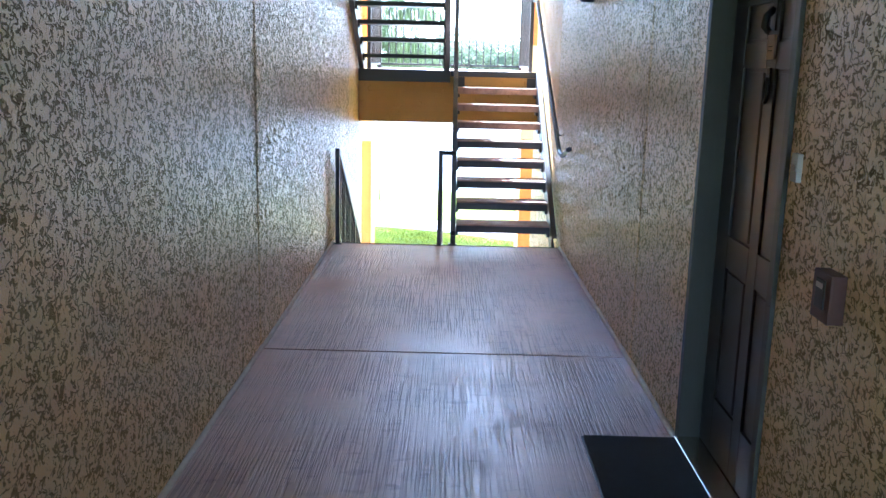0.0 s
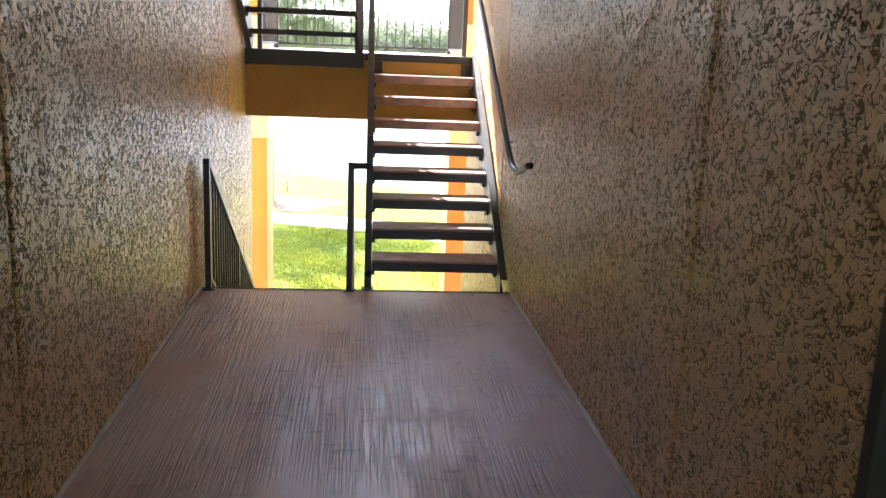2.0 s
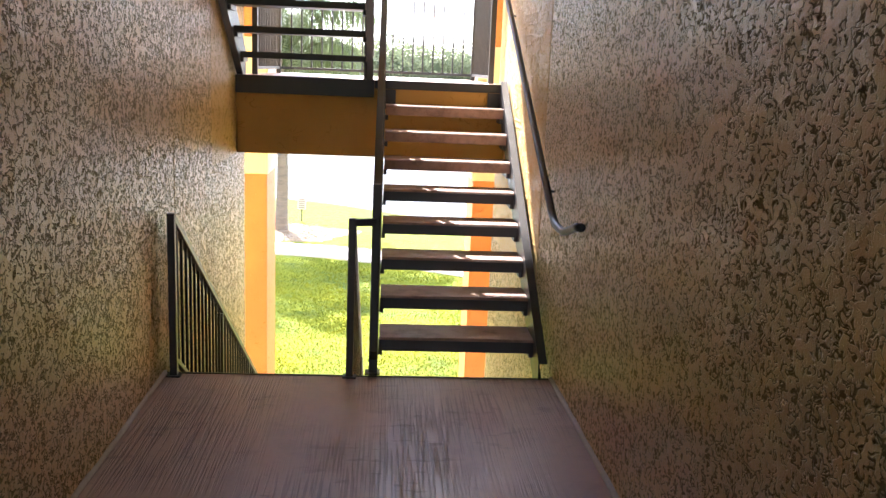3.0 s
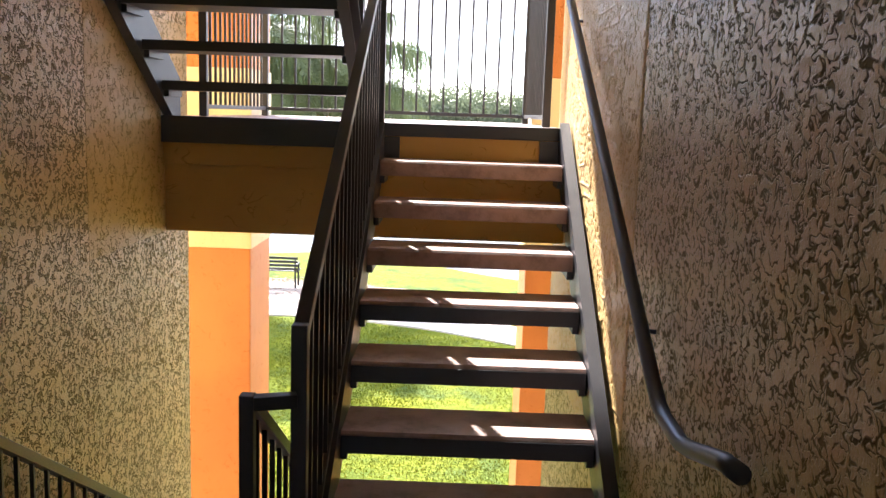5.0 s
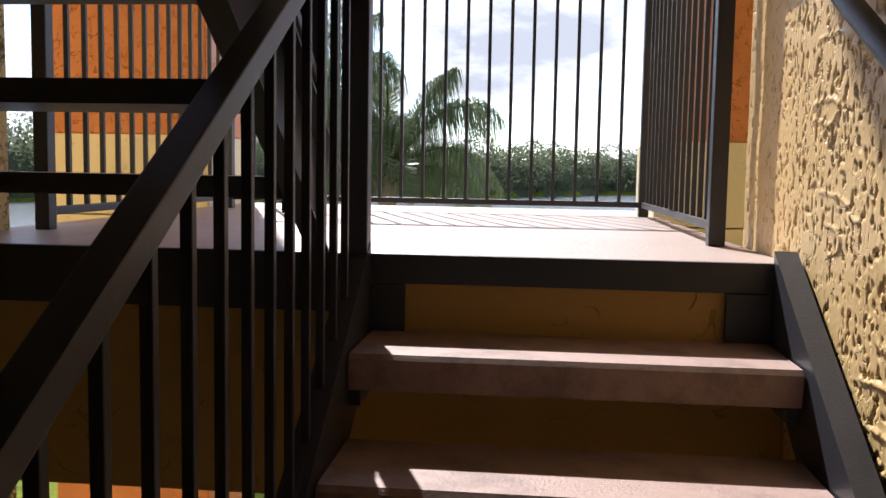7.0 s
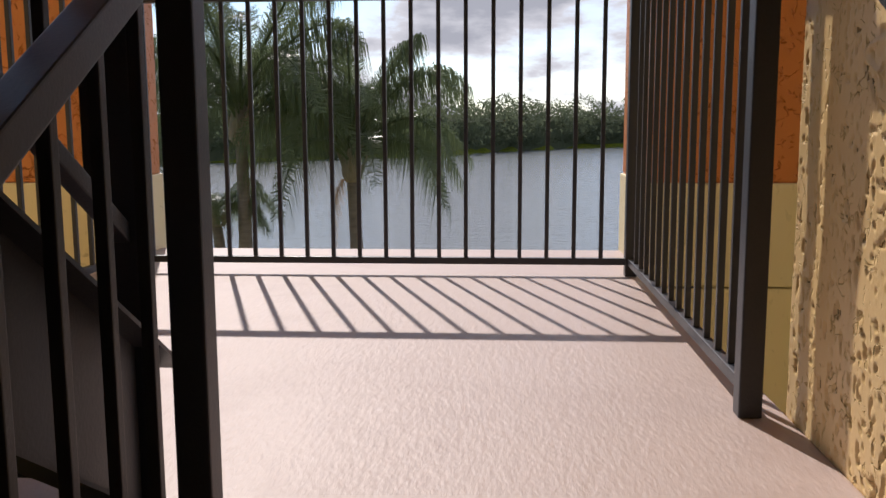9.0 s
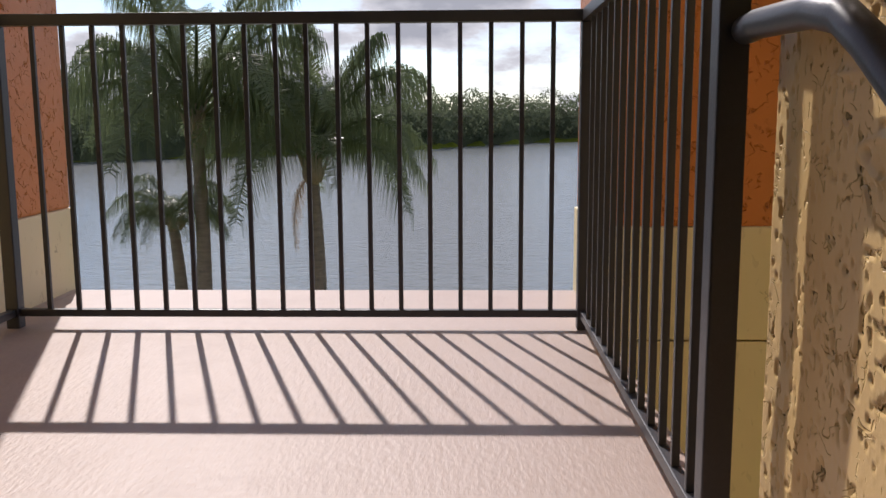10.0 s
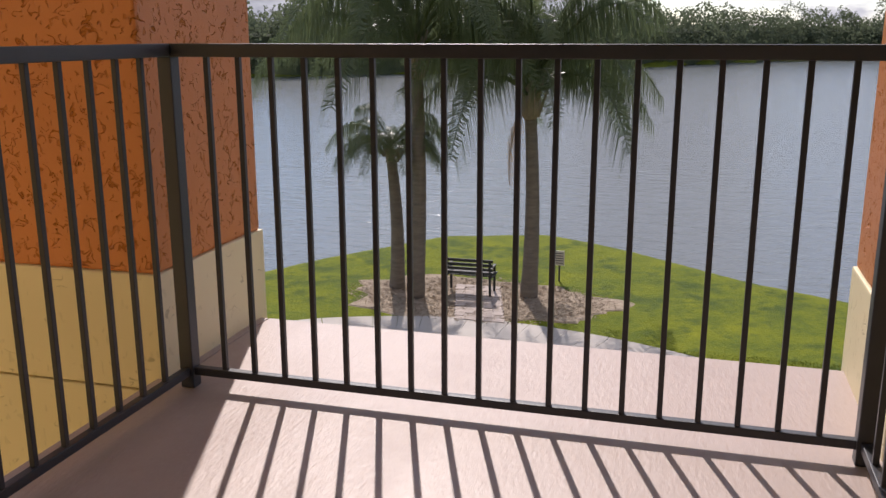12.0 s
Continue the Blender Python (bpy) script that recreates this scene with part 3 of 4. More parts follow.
part("tie_bar", bar((-0.08, 8.16, 0.875), (0.045, 8.2, 0.875), 0.04, 0.038), M_RAIL, low_rail)
HR = thing("wall_handrail", (1.05, 8.2, 0.9), "dark round wall handrail beside the stairs with returned ends", "handrail")
part("rail_tube", tube([(1.02, 7.49, 1.0), (1.02, 7.59, 0.985), (1.017, 7.82, 0.92), (1.014, 7.90, 0.905), (1.012, 8.07, 0.91), (1.011, 8.13, 0.925), (1.01, 8.21, 0.965), (0.985, 10.55, 2.335), (0.983, 10.63, 2.388), (0.981, 10.70, 2.425), (0.978, 10.78, 2.44), (0.975, 10.97, 2.445), (0.975, 11.03, 2.442)], 0.021, 14), M_RAIL, HR, "", True)
for y, z in ((8.45, 1.105), (10.3, 2.185)):
    part("bracket", tube([(1.0, y, z - 0.015), (1.02, y, z - 0.06), (xr(y) + 0.002, y, z - 0.065)], 0.007, 8), M_RAIL, HR, "", True)

# ---- door ----
door = thing("door_1", (1.2, 3.35, 0), "closed dark brown six-panel entrance door in a recessed frame", "door", kind="structure")
dx = 1.205
part("jamb", box(XR - 0.004, DY1 - 0.045, 0, dx + 0.05, DY1 - 0.001, DZ, bevel=0.003), M_JAMB, door, "grey-green painted jamb")
part("jamb", box(XR - 0.012, DY0 + 0.001, 0, dx + 0.05, DY0 + 0.05, DZ, bevel=0.003), M_JAMB, door, "grey-green painted jamb")
part("head", box(XR - 0.004, DY0 + 0.05, DZ - 0.045, dx + 0.05, DY1 - 0.045, DZ - 0.001, bevel=0.003), M_JAMB, door)
part("threshold", box(XR - 0.02, DY0 + 0.05, 0, dx + 0.05, DY1 - 0.045, 0.022, bevel=0.006), M_CHROME, door, "worn metal threshold")
la, lb = DY0 + 0.053, DY1 - 0.048
leaf = bmesh.new()
add_box(leaf, dx + 0.012, la, 0.025, dx + 0.045, lb, DZ - 0.048)
lm = (la + lb) / 2
cols = ((la + 0.16, lm - 0.05), (lm + 0.05, lb - 0.16))
rows_p = ((0.28, 0.87), (1.01, 1.71), (1.81, 1.955))
for a, b in ((la, cols[0][0]), (cols[0][1], cols[1][0]), (cols[1][1], lb)):
    add_box(leaf, dx, a, 0.025, dx + 0.012, b, DZ - 0.048, bevel=0.003)
zs = [0.025, 0.28, 0.87, 1.01, 1.71, 1.81, 1.955, DZ - 0.048]
for c in cols:
    for k in (0, 2, 4, 6):
        add_box(leaf, dx, c[0], zs[k], dx + 0.012, c[1], zs[k + 1], bevel=0.003)
part("leaf", leaf, M_DOOR, door)
for c in cols:
    for a, b in rows_p:
        part("panel", prism([(dx + 0.014, c[0] + 0.012), (dx + 0.014, c[1] - 0.012), (dx + 0.003, c[1] - 0.034), (dx + 0.003, c[0] + 0.034)], "z", a + 0.014, b - 0.014, bevel=0.002), M_DOOR, door)
knocker = part("knocker", tube([(dx - 0.012, lm + 0.02 * math.sin(a), 1.63 + 0.045 * math.cos(a)) for a in (2 * math.pi * i / 16 for i in range(17))], 0.007, 8), M_BLACK, door, "black iron knocker", True)
part("knocker_plate", box(dx - 0.008, lm - 0.018, 1.655, dx, lm + 0.018, 1.715, bevel=0.004), M_BLACK, knocker)
hook = part("hook", tube([(dx - 0.006, lm, 1.93), (dx - 0.035, lm, 1.90), (dx - 0.04, lm, 1.865), (dx - 0.02, lm, 1.845)], 0.014, 10), M_BLACK, door, "black iron wreath hook", True)
part("hook_plate", box(dx - 0.006, lm - 0.022, 1.85, dx, lm + 0.022, 2.0, bevel=0.003), M_BLACK, hook)
card = part("notice_card", box(dx - 0.012, lm - 0.045, 1.745, dx - 0.002, lm + 0.03, 1.835, bevel=0.003), M_CARD, door, "pale notice card")
for z in (1.775, 1.79):
    part("text_bar", box(dx - 0.0135, lm - 0.03, z, dx - 0.011, lm + 0.01, z + 0.004), M_INK, card)
part("lock", tube([(dx + 0.002, la + 0.07, 1.10), (dx - 0.02, la + 0.07, 1.10)], 0.026, 18), M_CHROME, door, "brass deadbolt", True)
part("knob", tube([(dx + 0.002, la + 0.07, 0.95), (dx - 0.03, la + 0.07, 0.95), (dx - 0.04, la + 0.07, 0.95), (dx - 0.062, la + 0.07, 0.95)], 0.02, 18, taper=[0.014, 0.014, 0.028, 0.022]), M_CHROME, door, "brass knob", True)
mat_ob = thing("door_mat", (0.9, 3.45, 0), "black coir door mat on the passage floor", "door mat")
part("mat_surface", box(0.665, 2.98, 0.004, 1.112, 3.815, 0.016, bevel=0.004), M_MAT, mat_ob)
part("backing", box(0.655, 2.97, 0.0, 1.117, 3.825, 0.006, bevel=0.002), M_BLACK, mat_ob)
chime = thing("doorbell", (XR, 2.69, 1.43), "small pale doorbell button on the wall", "doorbell")
part("plate", box(XR - 0.018, 2.685, 1.365, XR + 0.001, 2.738, 1.455, bevel=0.004), M_WHITE, chime)
part("button", box(XR - 0.024, 2.70, 1.40, XR - 0.017, 2.722, 1.42, bevel=0.002), M_CARD, chime)
ibox = thing("wall_box", (XR, 2.39, 1.12), "small brown metal box on the stucco wall", "wall box")
part("body", box(XR - 0.045, 2.29, 1.02, XR + 0.001, 2.41, 1.16, bevel=0.005), M_BELLBOX, ibox)
part("inset", box(XR - 0.05, 2.32, 1.055, XR - 0.044, 2.38, 1.14, bevel=0.003), M_BLACK, ibox)
part("slot", box(XR - 0.053, 2.33, 1.115, XR - 0.049, 2.37, 1.13, bevel=0.001), M_CARD, ibox)
lamp = thing("wall_lamp", (XR, 7.0, 2.3), "unlit dark round wall lamp on the stucco", "wall lamp")
part("backplate", tube([(XR + 0.001, 7.0, 2.28), (XR - 0.02, 7.0, 2.28)], 0.085, 24), M_STEEL, lamp, "", True)
part("shade", tube([(XR - 0.07, 7.0, 2.18), (XR - 0.07, 7.0, 2.2), (XR - 0.07, 7.0, 2.36), (XR - 0.07, 7.0, 2.40)], 0.07, 24, taper=[0.05, 0.065, 0.065, 0.05]), M_STEEL, lamp, "", True)

# ---- outside ----
WZ = -3.72


def shore(x):
    """Near edge of the lake."""
    xs = (-60, -30, -13, -10.3, -9.0, -6.5, -3.6, -1, 2.1, 4.6, 8, 16, 40, 80)
    ys = (24, 26, 29, 31.0, 33.4, 37.0, 37.9, 36.4, 33.8, 32.5, 31.0, 29.5, 27, 24)
    return float(np.interp(x, xs, ys))


def far_shore(x):
    return float(np.interp(x, (-400, -120, -60, -20, 20, 60, 150, 400), (60, 105, 135, 175, 240, 262, 255, 200)))


def land_z(x, y):
    s, f = shore(x), far_shore(x)
    d = max(min(s - y, 1e9), y - f) if y > (s + f) / 2 else s - y
    base = GZ if y < 100 else GZ + 0.5
    t = min(max((d + (2.4 if y < (s + f) / 2 else 0.6)) / 4.2, 0), 1)
    t = t * t * (3 - 2 * t)
    return (WZ - 1.2) * (1 - t) + base * t if d < 3.6 else base


def ground_sheet():
    def axis(lo, hi, fine_lo, fine_hi, fine, coarse):
        a = list(np.arange(fine_lo, fine_hi, fine))
        v, s = fine_hi, fine
        while v < hi:
            a.append(v)
            s *= 1.35
            v += s
        a.append(hi)
        v, s = fine_lo, fine
        while v > lo:
            s *= 1.35
            v -= s
            a.append(max(v, lo))
        return sorted(set(a))
    xs, ys = axis(-2500, 2500, -16, 12, 0.35, 0), axis(-2500, 3000, 13.0, 42, 0.35, 0)
    ys = sorted(set(ys + [50, 70, 95, 110, 125, 140, 160, 180, 200, 215, 230, 245, 250, 256, 262, 270]))
    v = [(x, y, land_z(x, y) + 0.02 * noise.noise((x * 0.6, y * 0.6, 0))) for y in ys for x in xs]
    nx = len(xs)
    f = [(j * nx + i, j * nx + i + 1, (j + 1) * nx + i + 1, (j + 1) * nx + i) for j in range(len(ys) - 1) for i in range(nx - 1)]
    me = bpy.data.meshes.new("ground")
    me.from_pydata(v, [], f)
    me.materials.append(M_GRASS)
    for p in me.polygons:
        p.use_smooth = True
    return tagged(new("ground", me), "bright green mown lawn sloping to a lake", kind="structure")


ground_sheet()
water = tagged(obj("water", box(-2400, 20, WZ - 0.4, 2400, 420, WZ), M_WATER), "rippled grey-blue lake water", kind="structure")


def strip(points, w, z, th=0.05):
    """A flat path along a centre line; shares land height."""
    bm = bmesh.new()
    pts = [Vector(p) for p in points]
    prev = None
    for i, p in enumerate(pts):
        d = (pts[min(i + 1, len(pts) - 1)] - pts[max(i - 1, 0)]).normalized()
        s = Vector((d.y, -d.x)) * w / 2
        r = [bm.verts.new((*(p + s), z)), bm.verts.new((*(p - s), z)), bm.verts.new((*(p - s), z - th)), bm.verts.new((*(p + s), z - th))]
        if prev:
            for k in range(4):
                bm.faces.new((prev[k], r[k], r[(k + 1) % 4], prev[(k + 1) % 4]))
        else:
            bm.faces.new(r)
        prev = r
    bm.faces.new(prev[::-1])
    bmesh.ops.recalc_face_normals(bm, faces=list(bm.faces))
    return bm


def curve_pts(ctrl, n):
    ctrl = [Vector(c) for c in ctrl]
    out = []
    for i in range(len(ctrl) - 1):
        a, b, c, d = ctrl[max(i - 1, 0)], ctrl[i], ctrl[i + 1], ctrl[min(i + 2, len(ctrl) - 1)]
        for k in range(n):
            t = k / n
            out.append(0.5 * ((2 * b) + (c - a) * t + (2 * a - 5 * b + 4 * c - d) * t * t + (3 * b - a - 3 * c + d) * t ** 3))
    return out + [ctrl[-1]]


pavement = thing("pavement", (-3, 26.5, GZ), "pale concrete garden walk in jointed slabs", kind="structure")
line = curve_pts([(-24, 18.5), (-14, 22.3), (-8.6, 25.0), (-6.4, 26.35), (-4.2, 27.0), (-2.3, 26.9), (-0.4, 26.35), (1.6, 25.3), (7, 21.9), (14, 18.0), (26, 14)], 24)
seg = 5
for i in range(0, len(line) - 1, seg):
    chunk = line[i:i + seg + 1]
    if len(chunk) > 1:
        chunk = [c.copy() for c in chunk]
        chunk[-1] = chunk[-2].lerp(chunk[-1], 0.93)
        part("concrete_slab", strip(chunk, 1.45, GZ + 0.035), M_PATH, pavement)
paver = mesh("paver", box(-0.105, -0.105, -0.05, 0.105, 0.105, 0.0, bevel=0.006), M_PAVER)
for j in range(12):                       # paved spur to the bench
    for i in range(5):
        piece("paver", paver, pavement, (-3.66 - 0.055 * j + (i - 2) * 0.216, 27.72 + 0.216 * j, GZ + 0.05 + 0.004 * ((i * 7 + j * 5) % 3)))

bed_bm = bmesh.new()
ring = []
for k in range(64):
    a = 2 * math.pi * k / 64
    r = 1 + 0.10 * math.sin(3 * a + 1) + 0.06 * math.sin(7 * a) + 0.16 * noise.noise((k * 0.45, 2.0, 0.0))
    ring.append((-4.1 + 3.0 * r * math.cos(a), 29.25 + 1.7 * r * math.sin(a)))
top = [bed_bm.verts.new((x, y, GZ + 0.028)) for x, y in ring]
low = [bed_bm.verts.new((x + (x + 4.1) * 0.05, y + (y - 29.25) * 0.05, GZ - 0.03)) for x, y in ring]
bed_bm.faces.new(top)
for k in range(64):
    bed_bm.faces.new((low[k], low[(k + 1) % 64], top[(k + 1) % 64], top[k]))
mulch = tagged(obj("planting_bed", bed_bm, M_MULCH), "pale leaf mulch bed round the palms and bench", "planting bed", kind="structure")
random.seed(4)
ch = bmesh.new()
for k in range(5200):
    a, r = random.uniform(0, 6.283), math.sqrt(random.random()) * random.choice((0.9, 0.98, 1.08))
    x, y = -4.1 + 2.95 * r * math.cos(a), 29.25 + 1.65 * r * math.sin(a)
    t, s = random.uniform(0, 6.283), random.uniform(0.018, 0.05)
    c, d = math.cos(t) * s, math.sin(t) * s
    z = GZ + 0.04
    ch.faces.new([ch.verts.new(p) for p in ((x - c, y - d, z), (x + d * 0.4, y - c * 0.4, z + random.uniform(0.004, 0.02)), (x + c, y + d, z + 0.01), (x - d * 0.4, y + c * 0.4, z + 0.02))])
tagged(obj("fallen_leaves", ch, M_MULCH), "dry fallen leaves scattered on the bed", "leaves", kind="stuff")


def frond_mesh(seed, length, lift, droop, hang, material, name="frond"):
    """A feather leaf along +x from the origin: arching rib, many narrow hanging leaflets."""
    rnd = random.Random(seed)
    bm = bmesh.new()
    n = 26
    pts = []
    for i in range(n + 1):
        t = i / n
        pts.append(Vector((length * t * (1 - 0.22 * t), 0.12 * math.sin(t * 3) * rnd.uniform(0.8, 1.2) * 0.3, lift * t - droop * t * t)))
    tube(pts, 0.02, 5, bm, taper=[0.03 * (1 - i / n) + 0.006 for i in range(n + 1)])
    for i in range(20, n * 5):
        t = min(i / (n * 5), 0.995)
        k = min(int(t * n), n - 1)
        o = pts[k].lerp(pts[k + 1], t * n - k)
        d = (pts[k + 1] - pts[k]).normalized()
        ll = 0.86 * (0.4 + 0.75 * math.sin(math.pi * min(t * 0.9 + 0.08, 1))) * rnd.uniform(0.7, 1.2)
        for s in (-1, 1):
            out = (Vector((0, s, 0)) * rnd.uniform(0.4, 1.0) + d * rnd.uniform(0.3, 0.8) + Vector((0, 0, rnd.uniform(-0.1, 0.4)))).normalized()
            m = o + out * ll * 0.30
            e = m + (out * 0.3 + Vector((0, 0, -hang * rnd.uniform(0.7, 1.3)))).normalized() * ll * (0.6 + 0.4 * t)
            w = 0.0068 * rnd.uniform(0.7, 1.3)
            q = d * w
            a = [bm.verts.new(p) for p in (o - q, o + q, m + q * 1.2, m - q * 1.2, e)]
            bm.faces.new((a[0], a[1], a[2], a[3]))
            bm.faces.new((a[3], a[2], a[4]))
    return mesh(name, bm, material)


FRONDS = [frond_mesh(s, n, l, d, h, M_FROND) for s, n, l, d, h in ((1, 2.0, 3.5, 1.4, 1.2), (2, 2.8, 3.8, 2.9, 1.8), (3, 3.3, 3.3, 3.4, 2.2), (4, 3.2, 2.6, 3.1, 2.4))]
DRY = frond_mesh(9, 2.0, -0.3, 2.2, 1.0, M_DRY, "dry_frond")


def palm(base, top, size, n, seed, label, r0=0.17, dry=0):
    rnd = random.Random(seed)
    b, t = Vector(base), Vector(top)
    p = thing("palm_tree", base, label, "palm tree", "lakeside palms")
    pts, rad = [], []
    for i in range(25):
        f = i / 24
        o = b.lerp(t, f) + Vector((0.06 * math.sin(f * 3.1), 0.04 * math.sin(f * 2.2), 0))
        pts.append(o)
        rad.append((r0 * (1.35 - 0.75 * f if f < 0.12 else 1.26 - 0.42 * f)) * (1.03 if i % 2 else 0.99))
    pts[0].z -= 0.1
    part("trunk", tube(pts, 0, 16, taper=rad), M_BARK, p, "grey ringed trunk", True)
    sh = [t + Vector((0, 0, z * size)) for z in (-0.05, 0.08, 0.22, 0.45, 0.75, 0.95)]
    part("crownshaft", tube(sh, 0, 14, taper=[r0 * 0.9, r0 * 1.25 * size, r0 * 1.35 * size, r0 * 1.05 * size, r0 * 0.6 * size, 0.03]), M_SHAFT, p, "fibrous leaf-base crown", True)
    # old leaf bases
    for k in range(7):
        a = k * 2.4
        q = t + Vector((0, 0, 0.05 * k * size))
        o = Vector((math.cos(a), math.sin(a), 0))
        part("leaf_base", tube([q + o * r0, q + o * (r0 + 0.10) + Vector((0, 0, 0.22 * size)), q + o * (r0 + 0.22) + Vector((0, 0, 0.5 * size))], 0, 6, taper=[0.06, 0.045, 0.02]), M_SHAFT, p, "", True)
    for k in range(n):
        f = (k + 0.5) / n
        me = FRONDS[min(int((f if size > 0.8 else 0.45 + 0.55 * f) * 4), 3)]
        ob = new("frond", me)
        s = size * rnd.uniform(0.85, 1.12)
        ob.matrix_basis = Matrix.LocRotScale(t + Vector((0, 0, size * (0.75 - 0.45 * f))), Euler((rnd.uniform(-0.15, 0.15), rnd.uniform(-0.1, 0.1), k * 2.399 + rnd.uniform(-0.25, 0.25))), (s, s, s))
        under(ob, p)
    for k in range(dry):
        ob = new("dry_frond", DRY)
        ob.matrix_basis = Matrix.LocRotScale(t + Vector((0, 0, 0.15)), Euler((0, 0.3, 3.0 + k * 2.1)), (size * 0.5,) * 3)
        under(ob, p)
    return p


palm((-6.12, 29.6, GZ), (-6.23, 29.6, -0.14), 0.56, 22, 3, "short feather palm with drooping dark fronds by the lake", r0=0.14)
palm((-5.47, 29.0, GZ), (-5.41, 29.0, 1.79), 1.3, 31, 5, "tall feather palm with a full drooping crown by the lake", r0=0.152)
palm((-2.97, 29.7, GZ), (-3.02, 29.7, 0.93), 1.18, 30, 8, "feather palm with hanging fronds and dry leaves by the lake", r0=0.152, dry=1)

# bench, seen from behind
bench = thing("park_bench", (-4.33, 29.6, GZ + 0.058), "dark slatted metal park bench facing the lake", "bench")
bz, by = GZ + 0.058, 29.35
for s in (-0.52, 0.52):
    x = -4.33 + s
    part("end_frame", bar((x, by + 0.03, bz), (x, by - 0.03, bz + 0.86), 0.05, 0.05), M_BENCH, bench)
    part("end_frame", bar((x, by + 0.48, bz), (x, by + 0.48, bz + 0.60), 0.05, 0.05), M_BENCH, bench)
    part("armrest", bar((x, by, bz + 0.62), (x, by + 0.53, bz + 0.62), 0.06, 0.04), M_BENCH, bench)
    part("seat_rail", bar((x, by, bz + 0.42), (x, by + 0.5, bz + 0.42), 0.04, 0.05), M_BENCH, bench)
for k in range(5):
    part("seat_slat", bar((-4.93, by + 0.06 + k * 0.1, bz + 0.46), (-3.73, by + 0.06 + k * 0.1, bz + 0.46), 0.075, 0.025), M_BENCH, bench)
for k in range(4):
    z = bz + 0.53 + k * 0.10
    part("back_slat", bar((-4.93, by - 0.035 - k * 0.006, z), (-3.73, by - 0.035 - k * 0.006, z), 0.025, 0.07), M_BENCH, bench)

sign = thing("lake_sign", (-2.5, 31.2, GZ), "small white notice sign on a thin post", "sign")
part("post", bar((-2.5, 31.23, GZ - 0.1), (-2.5, 31.23, GZ + 0.76), 0.04, 0.04), M_STEEL, sign)
part("board", box(-2.62, 31.18, GZ + 0.42, -2.38, 31.205, GZ + 0.78, bevel=0.004), M_WHITE, sign, "white board with rows of small text")
for k in range(5):
    part("text_bar", box(-2.59, 31.173, GZ + 0.465 + k * 0.06, -2.41, 31.181, GZ + 0.49 + k * 0.06), M_INK, sign)


def lawn_blades(seed, n):
    """Short grass blades on the strip of lawn before the building."""
    rnd = np.random.RandomState(seed)
    x, y = rnd.uniform(-6, 5, n), 14 + 13.0 * rnd.rand(n) ** 1.3
    walk_y = np.interp(x, (-6.4, -4.2, -2.3, -0.4, 1.6, 7), (26.35, 27.0, 26.9, 26.35, 25.3, 21.9))
    keep = np.abs(y - walk_y) > 0.85
    x, y = x[keep], y[keep]
    n = len(x)
    a, h, w = rnd.uniform(0, 6.283, n), rnd.uniform(0.025, 0.06, n), rnd.uniform(0.006, 0.014, n)
    lx, ly = rnd.normal(0, 0.025, n), rnd.normal(0, 0.025, n)
    z = np.full(n, GZ - 0.015)
    v = np.stack([np.stack([x - np.cos(a) * w, y - np.sin(a) * w, z], 1), np.stack([x + np.cos(a) * w, y + np.sin(a) * w, z], 1), np.stack([x + lx, y + ly, z + h], 1)], 1).reshape(-1, 3)
    me = bpy.data.meshes.new("grass")
    me.from_pydata(v.tolist(), [], [(3 * i, 3 * i + 1, 3 * i + 2) for i in range(n)])
    me.materials.append(M_BLADE)
    tagged(new("grass", me), "short bright green grass blades", "grass", kind="stuff")


lawn_blades(6, 160000)


def foliage_band(seed):
    """The far shore: crowns of small leaf clumps along the water's edge."""
    rnd = np.random.RandomState(seed)
    vs, fs = [], []
    crowns = []
    x = -330.0
    while x < 330:
        f = far_shore(x)
        for row in range(3):
            h = rnd.uniform(7, 11.5) + (3.5 if rnd.rand() < 0.12 else 0) + row * 1.2
            crowns.append((x + rnd.uniform(-2, 2), f + 3 + row * 6 + rnd.uniform(-1, 2), h, rnd.uniform(4.0, 6.5)))
        x += 5.2
    for cx, cy, h, r in crowns:
        if not -140 < cx < 150:
            continue
        m = 950
        u = rnd.normal(size=(m, 3))
        u /= np.linalg.norm(u, axis=1)[:, None]
        rad = rnd.uniform(0.6, 1.0, m) ** 0.7 * (1 + 0.14 * np.sin(u[:, 0] * 5 + cx) * np.cos(u[:, 2] * 6 + cy))
        zc = GZ + h * 0.52
        p = np.stack([cx + u[:, 0] * r * rad, cy + u[:, 1] * r * rad, zc + u[:, 2] * h * 0.50 * rad], 1)
        p[:, 2] = np.maximum(p[:, 2], WZ + 0.3)
        for q in p:
            s = rnd.uniform(0.16, 0.38)
            a, b = rnd.normal(size=3), rnd.normal(size=3)
            a, b = a / np.linalg.norm(a) * s, b / np.linalg.norm(b) * s
            k = len(vs)
            vs += [tuple(q - a), tuple(q + b), tuple(q + a), tuple(q - b)]
            fs.append((k, k + 1, k + 2, k + 3))
    me = bpy.data.meshes.new("far_trees")
    me.from_pydata(vs, [], fs)
    me.materials.append(M_TREES)
    return tagged(new("far_trees", me), "dense green trees along the far lake shore", "trees", kind="stuff")


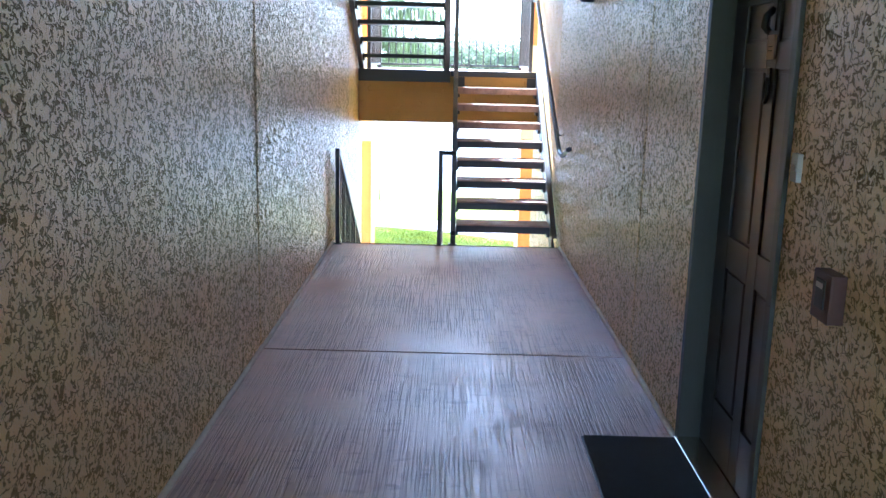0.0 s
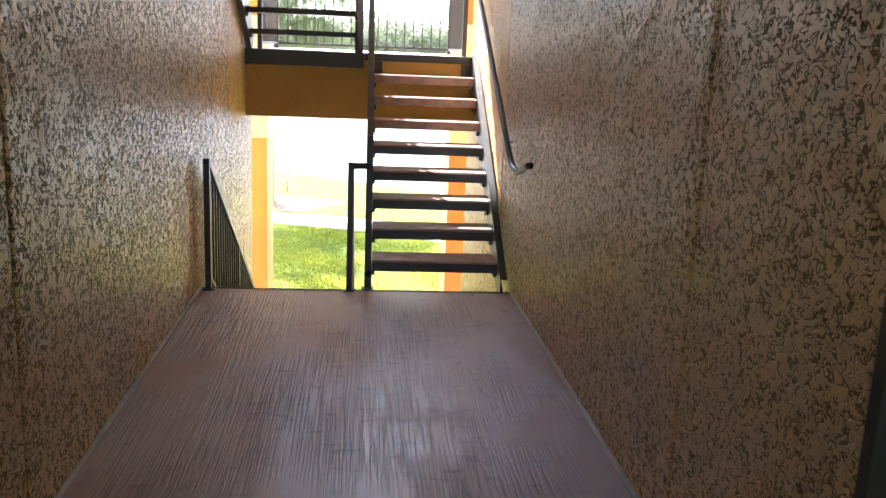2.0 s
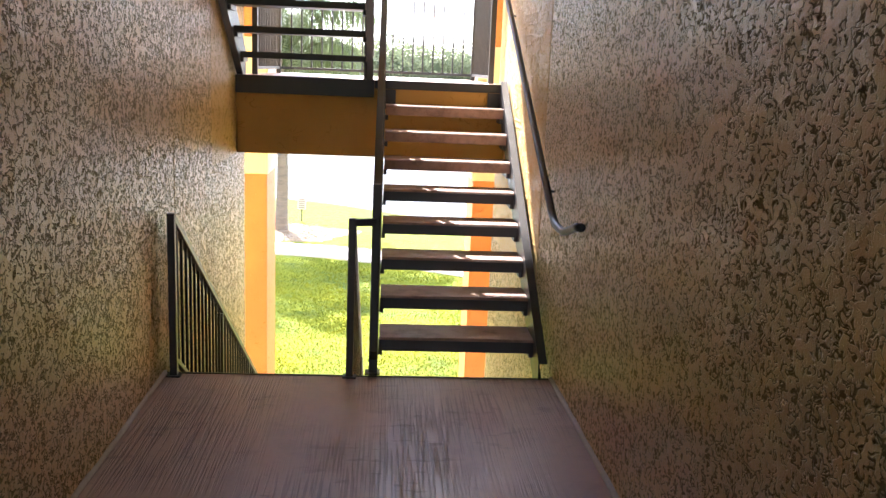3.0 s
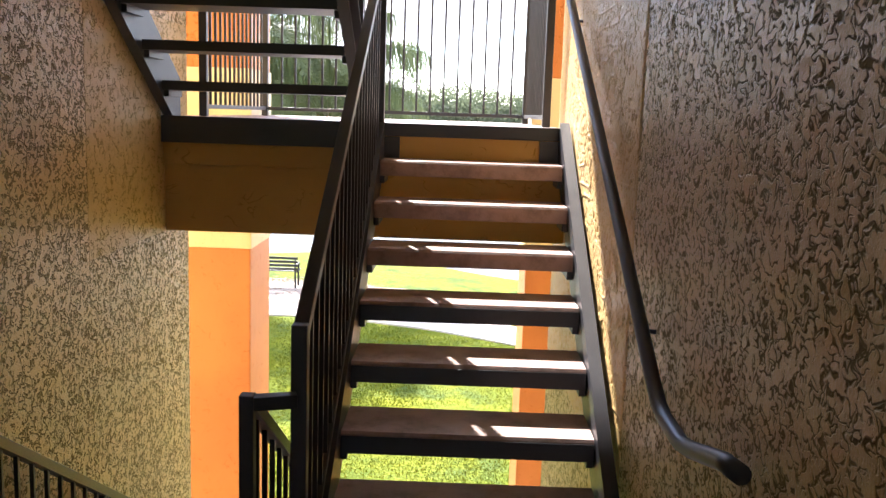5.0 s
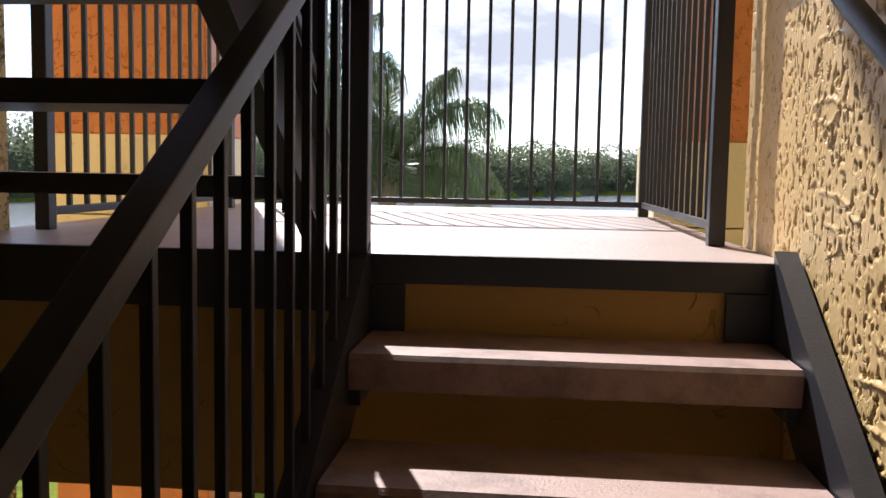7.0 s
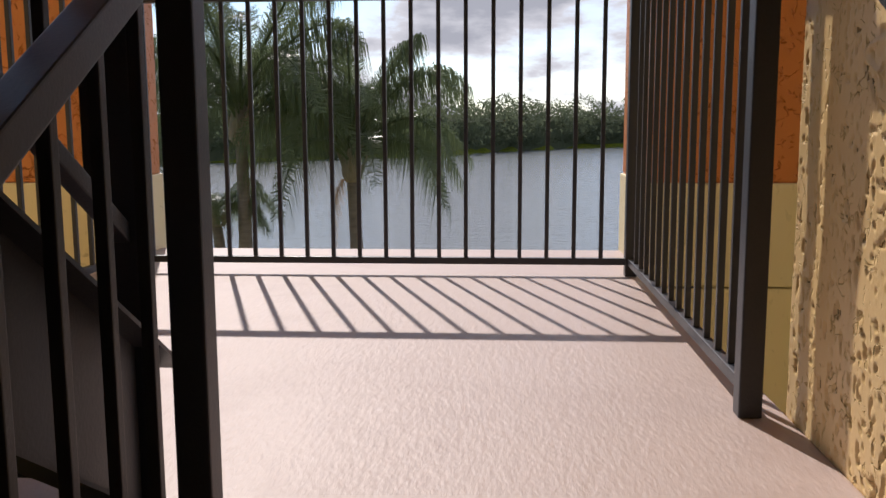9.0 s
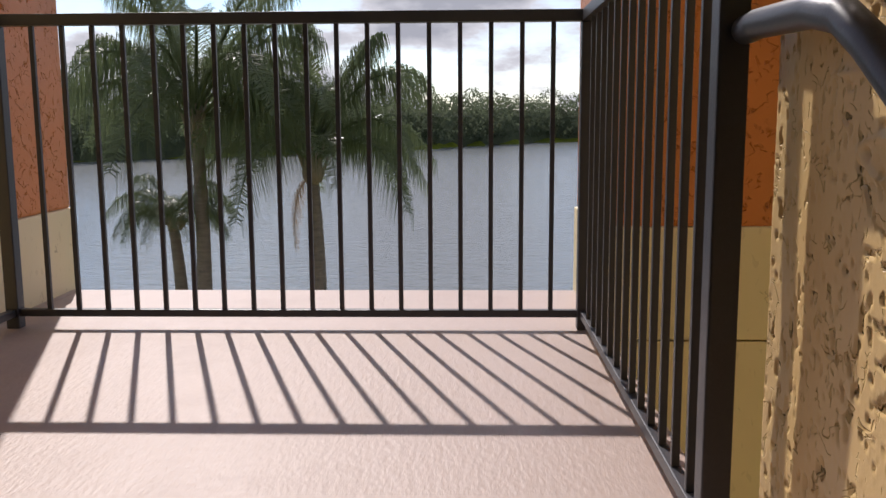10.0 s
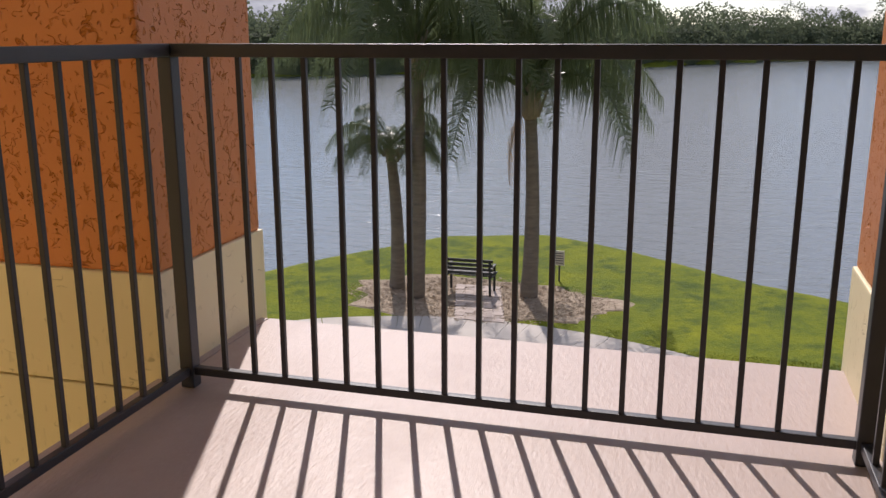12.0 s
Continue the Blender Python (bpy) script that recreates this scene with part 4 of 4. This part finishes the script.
foliage_band(2)
bank = bmesh.new()
prev = None
for i in range(140):
    x = -350 + i * 5
    f = far_shore(x) + 4.5
    h = GZ + 6.3 + 1.8 * noise.noise((x * 0.07, 3.1, 0))
    r = [bank.verts.new((x, f, WZ - 0.5)), bank.verts.new((x, f + 0.5, h)), bank.verts.new((x, f + 22, h + 1.5))]
    if prev:
        for k in (0, 1):
            bank.faces.new((prev[k], r[k], r[k + 1], prev[k + 1]))
    prev = r
tagged(obj("far_wood", bank, M_TREES), "shaded wood behind the shore trees", "trees", kind="stuff")


# ---- stucco relief on the walls along the walk ----
def vnoise(u, v, seed):
    """Smooth lattice noise, 0 to 1, for arrays."""
    tab = np.random.RandomState(seed).rand(257, 257)
    i, j = np.floor(u).astype(int), np.floor(v).astype(int)
    a, b = u - i, v - j
    a, b = a * a * (3 - 2 * a), b * b * (3 - 2 * b)
    i, j, k, m = i % 256, j % 256, (i + 1) % 256, (j + 1) % 256
    return (tab[i, j] * (1 - a) + tab[k, j] * a) * (1 - b) + (tab[i, m] * (1 - a) + tab[k, m] * a) * b


def relief_panel(parent, face, y0, y1, z0, z1, step, inward, seed):
    """Trowelled skin with torn pits as real relief: face(y) gives the wall plane, inward is the way out of the wall."""
    ys, zs = np.arange(y0, y1 + step / 2, step), np.arange(z0, z1 + step / 2, step)
    Y, Z = np.meshgrid(ys, zs, indexing="ij")
    wy = Y + 0.016 * (vnoise(Y * 45, Z * 45, seed) - 0.5)
    wz = Z + 0.016 * (vnoise(Y * 40 + 9, Z * 40, seed + 1) - 0.5)
    n = 0.8 * vnoise(wy * 120, wz * 62, seed + 2) + 0.2 * vnoise(wy * 170, wz * 110, seed + 3)
    cover = 0.285 + 0.12 * (vnoise(Y * 3.1, Z * 3.1, seed + 4) - 0.5)
    t = np.clip((cover + 0.035 - n) / 0.075, 0, 1)
    pit = t * t * (3 - 2 * t)
    lip = np.clip(1 - np.abs(n - cover - 0.09) / 0.06, 0, 1)
    sweep = np.clip(1 - np.abs(vnoise(Y * 4.0 + 0.6 * vnoise(Y * 9, Z * 9, seed + 5), Z * 15.0, seed + 6) - 0.5) / 0.05, 0, 1) * (vnoise(Y * 3, Z * 3, seed + 7) > 0.5)
    fine = step < 0.006                 # only the fine skin resolves its pits; the coarse one undulates
    h = (-0.006 * pit + 0.0012 * lip if fine else 0) + (0.005 if fine else 0.0035) * sweep + 0.004 * (vnoise(Y * 6, Z * 6, seed + 8) - 0.5)
    edge = np.minimum(np.minimum(Y - y0, y1 - Y), 0.012) / 0.012
    h = h - 0.006 * (1 - np.clip(edge, 0, 1))
    X = np.vectorize(face)(ys)[:, None] + inward * (0.004 + h)
    co = np.stack([X, Y, Z], -1).reshape(-1, 3).astype(np.float32)
    a, b = len(ys), len(zs)
    idx = np.arange(a * b).reshape(a, b)
    q = np.stack([idx[:-1, :-1], idx[:-1, 1:], idx[1:, 1:], idx[1:, :-1]], -1).reshape(-1, 4)
    if inward > 0:
        q = q[:, ::-1]
    me = bpy.data.meshes.new("stucco_skin")
    me.vertices.add(len(co))
    me.vertices.foreach_set("co", co.ravel())
    me.loops.add(q.size)
    me.loops.foreach_set("vertex_index", q.ravel().astype(np.int32))
    me.polygons.add(len(q))
    me.polygons.foreach_set("loop_start", np.arange(0, q.size, 4, dtype=np.int32))
    me.polygons.foreach_set("use_smooth", np.ones(len(q), dtype=bool))
    me.update(calc_edges=True)
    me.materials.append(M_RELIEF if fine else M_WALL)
    under(new("stucco_skin", me), parent)


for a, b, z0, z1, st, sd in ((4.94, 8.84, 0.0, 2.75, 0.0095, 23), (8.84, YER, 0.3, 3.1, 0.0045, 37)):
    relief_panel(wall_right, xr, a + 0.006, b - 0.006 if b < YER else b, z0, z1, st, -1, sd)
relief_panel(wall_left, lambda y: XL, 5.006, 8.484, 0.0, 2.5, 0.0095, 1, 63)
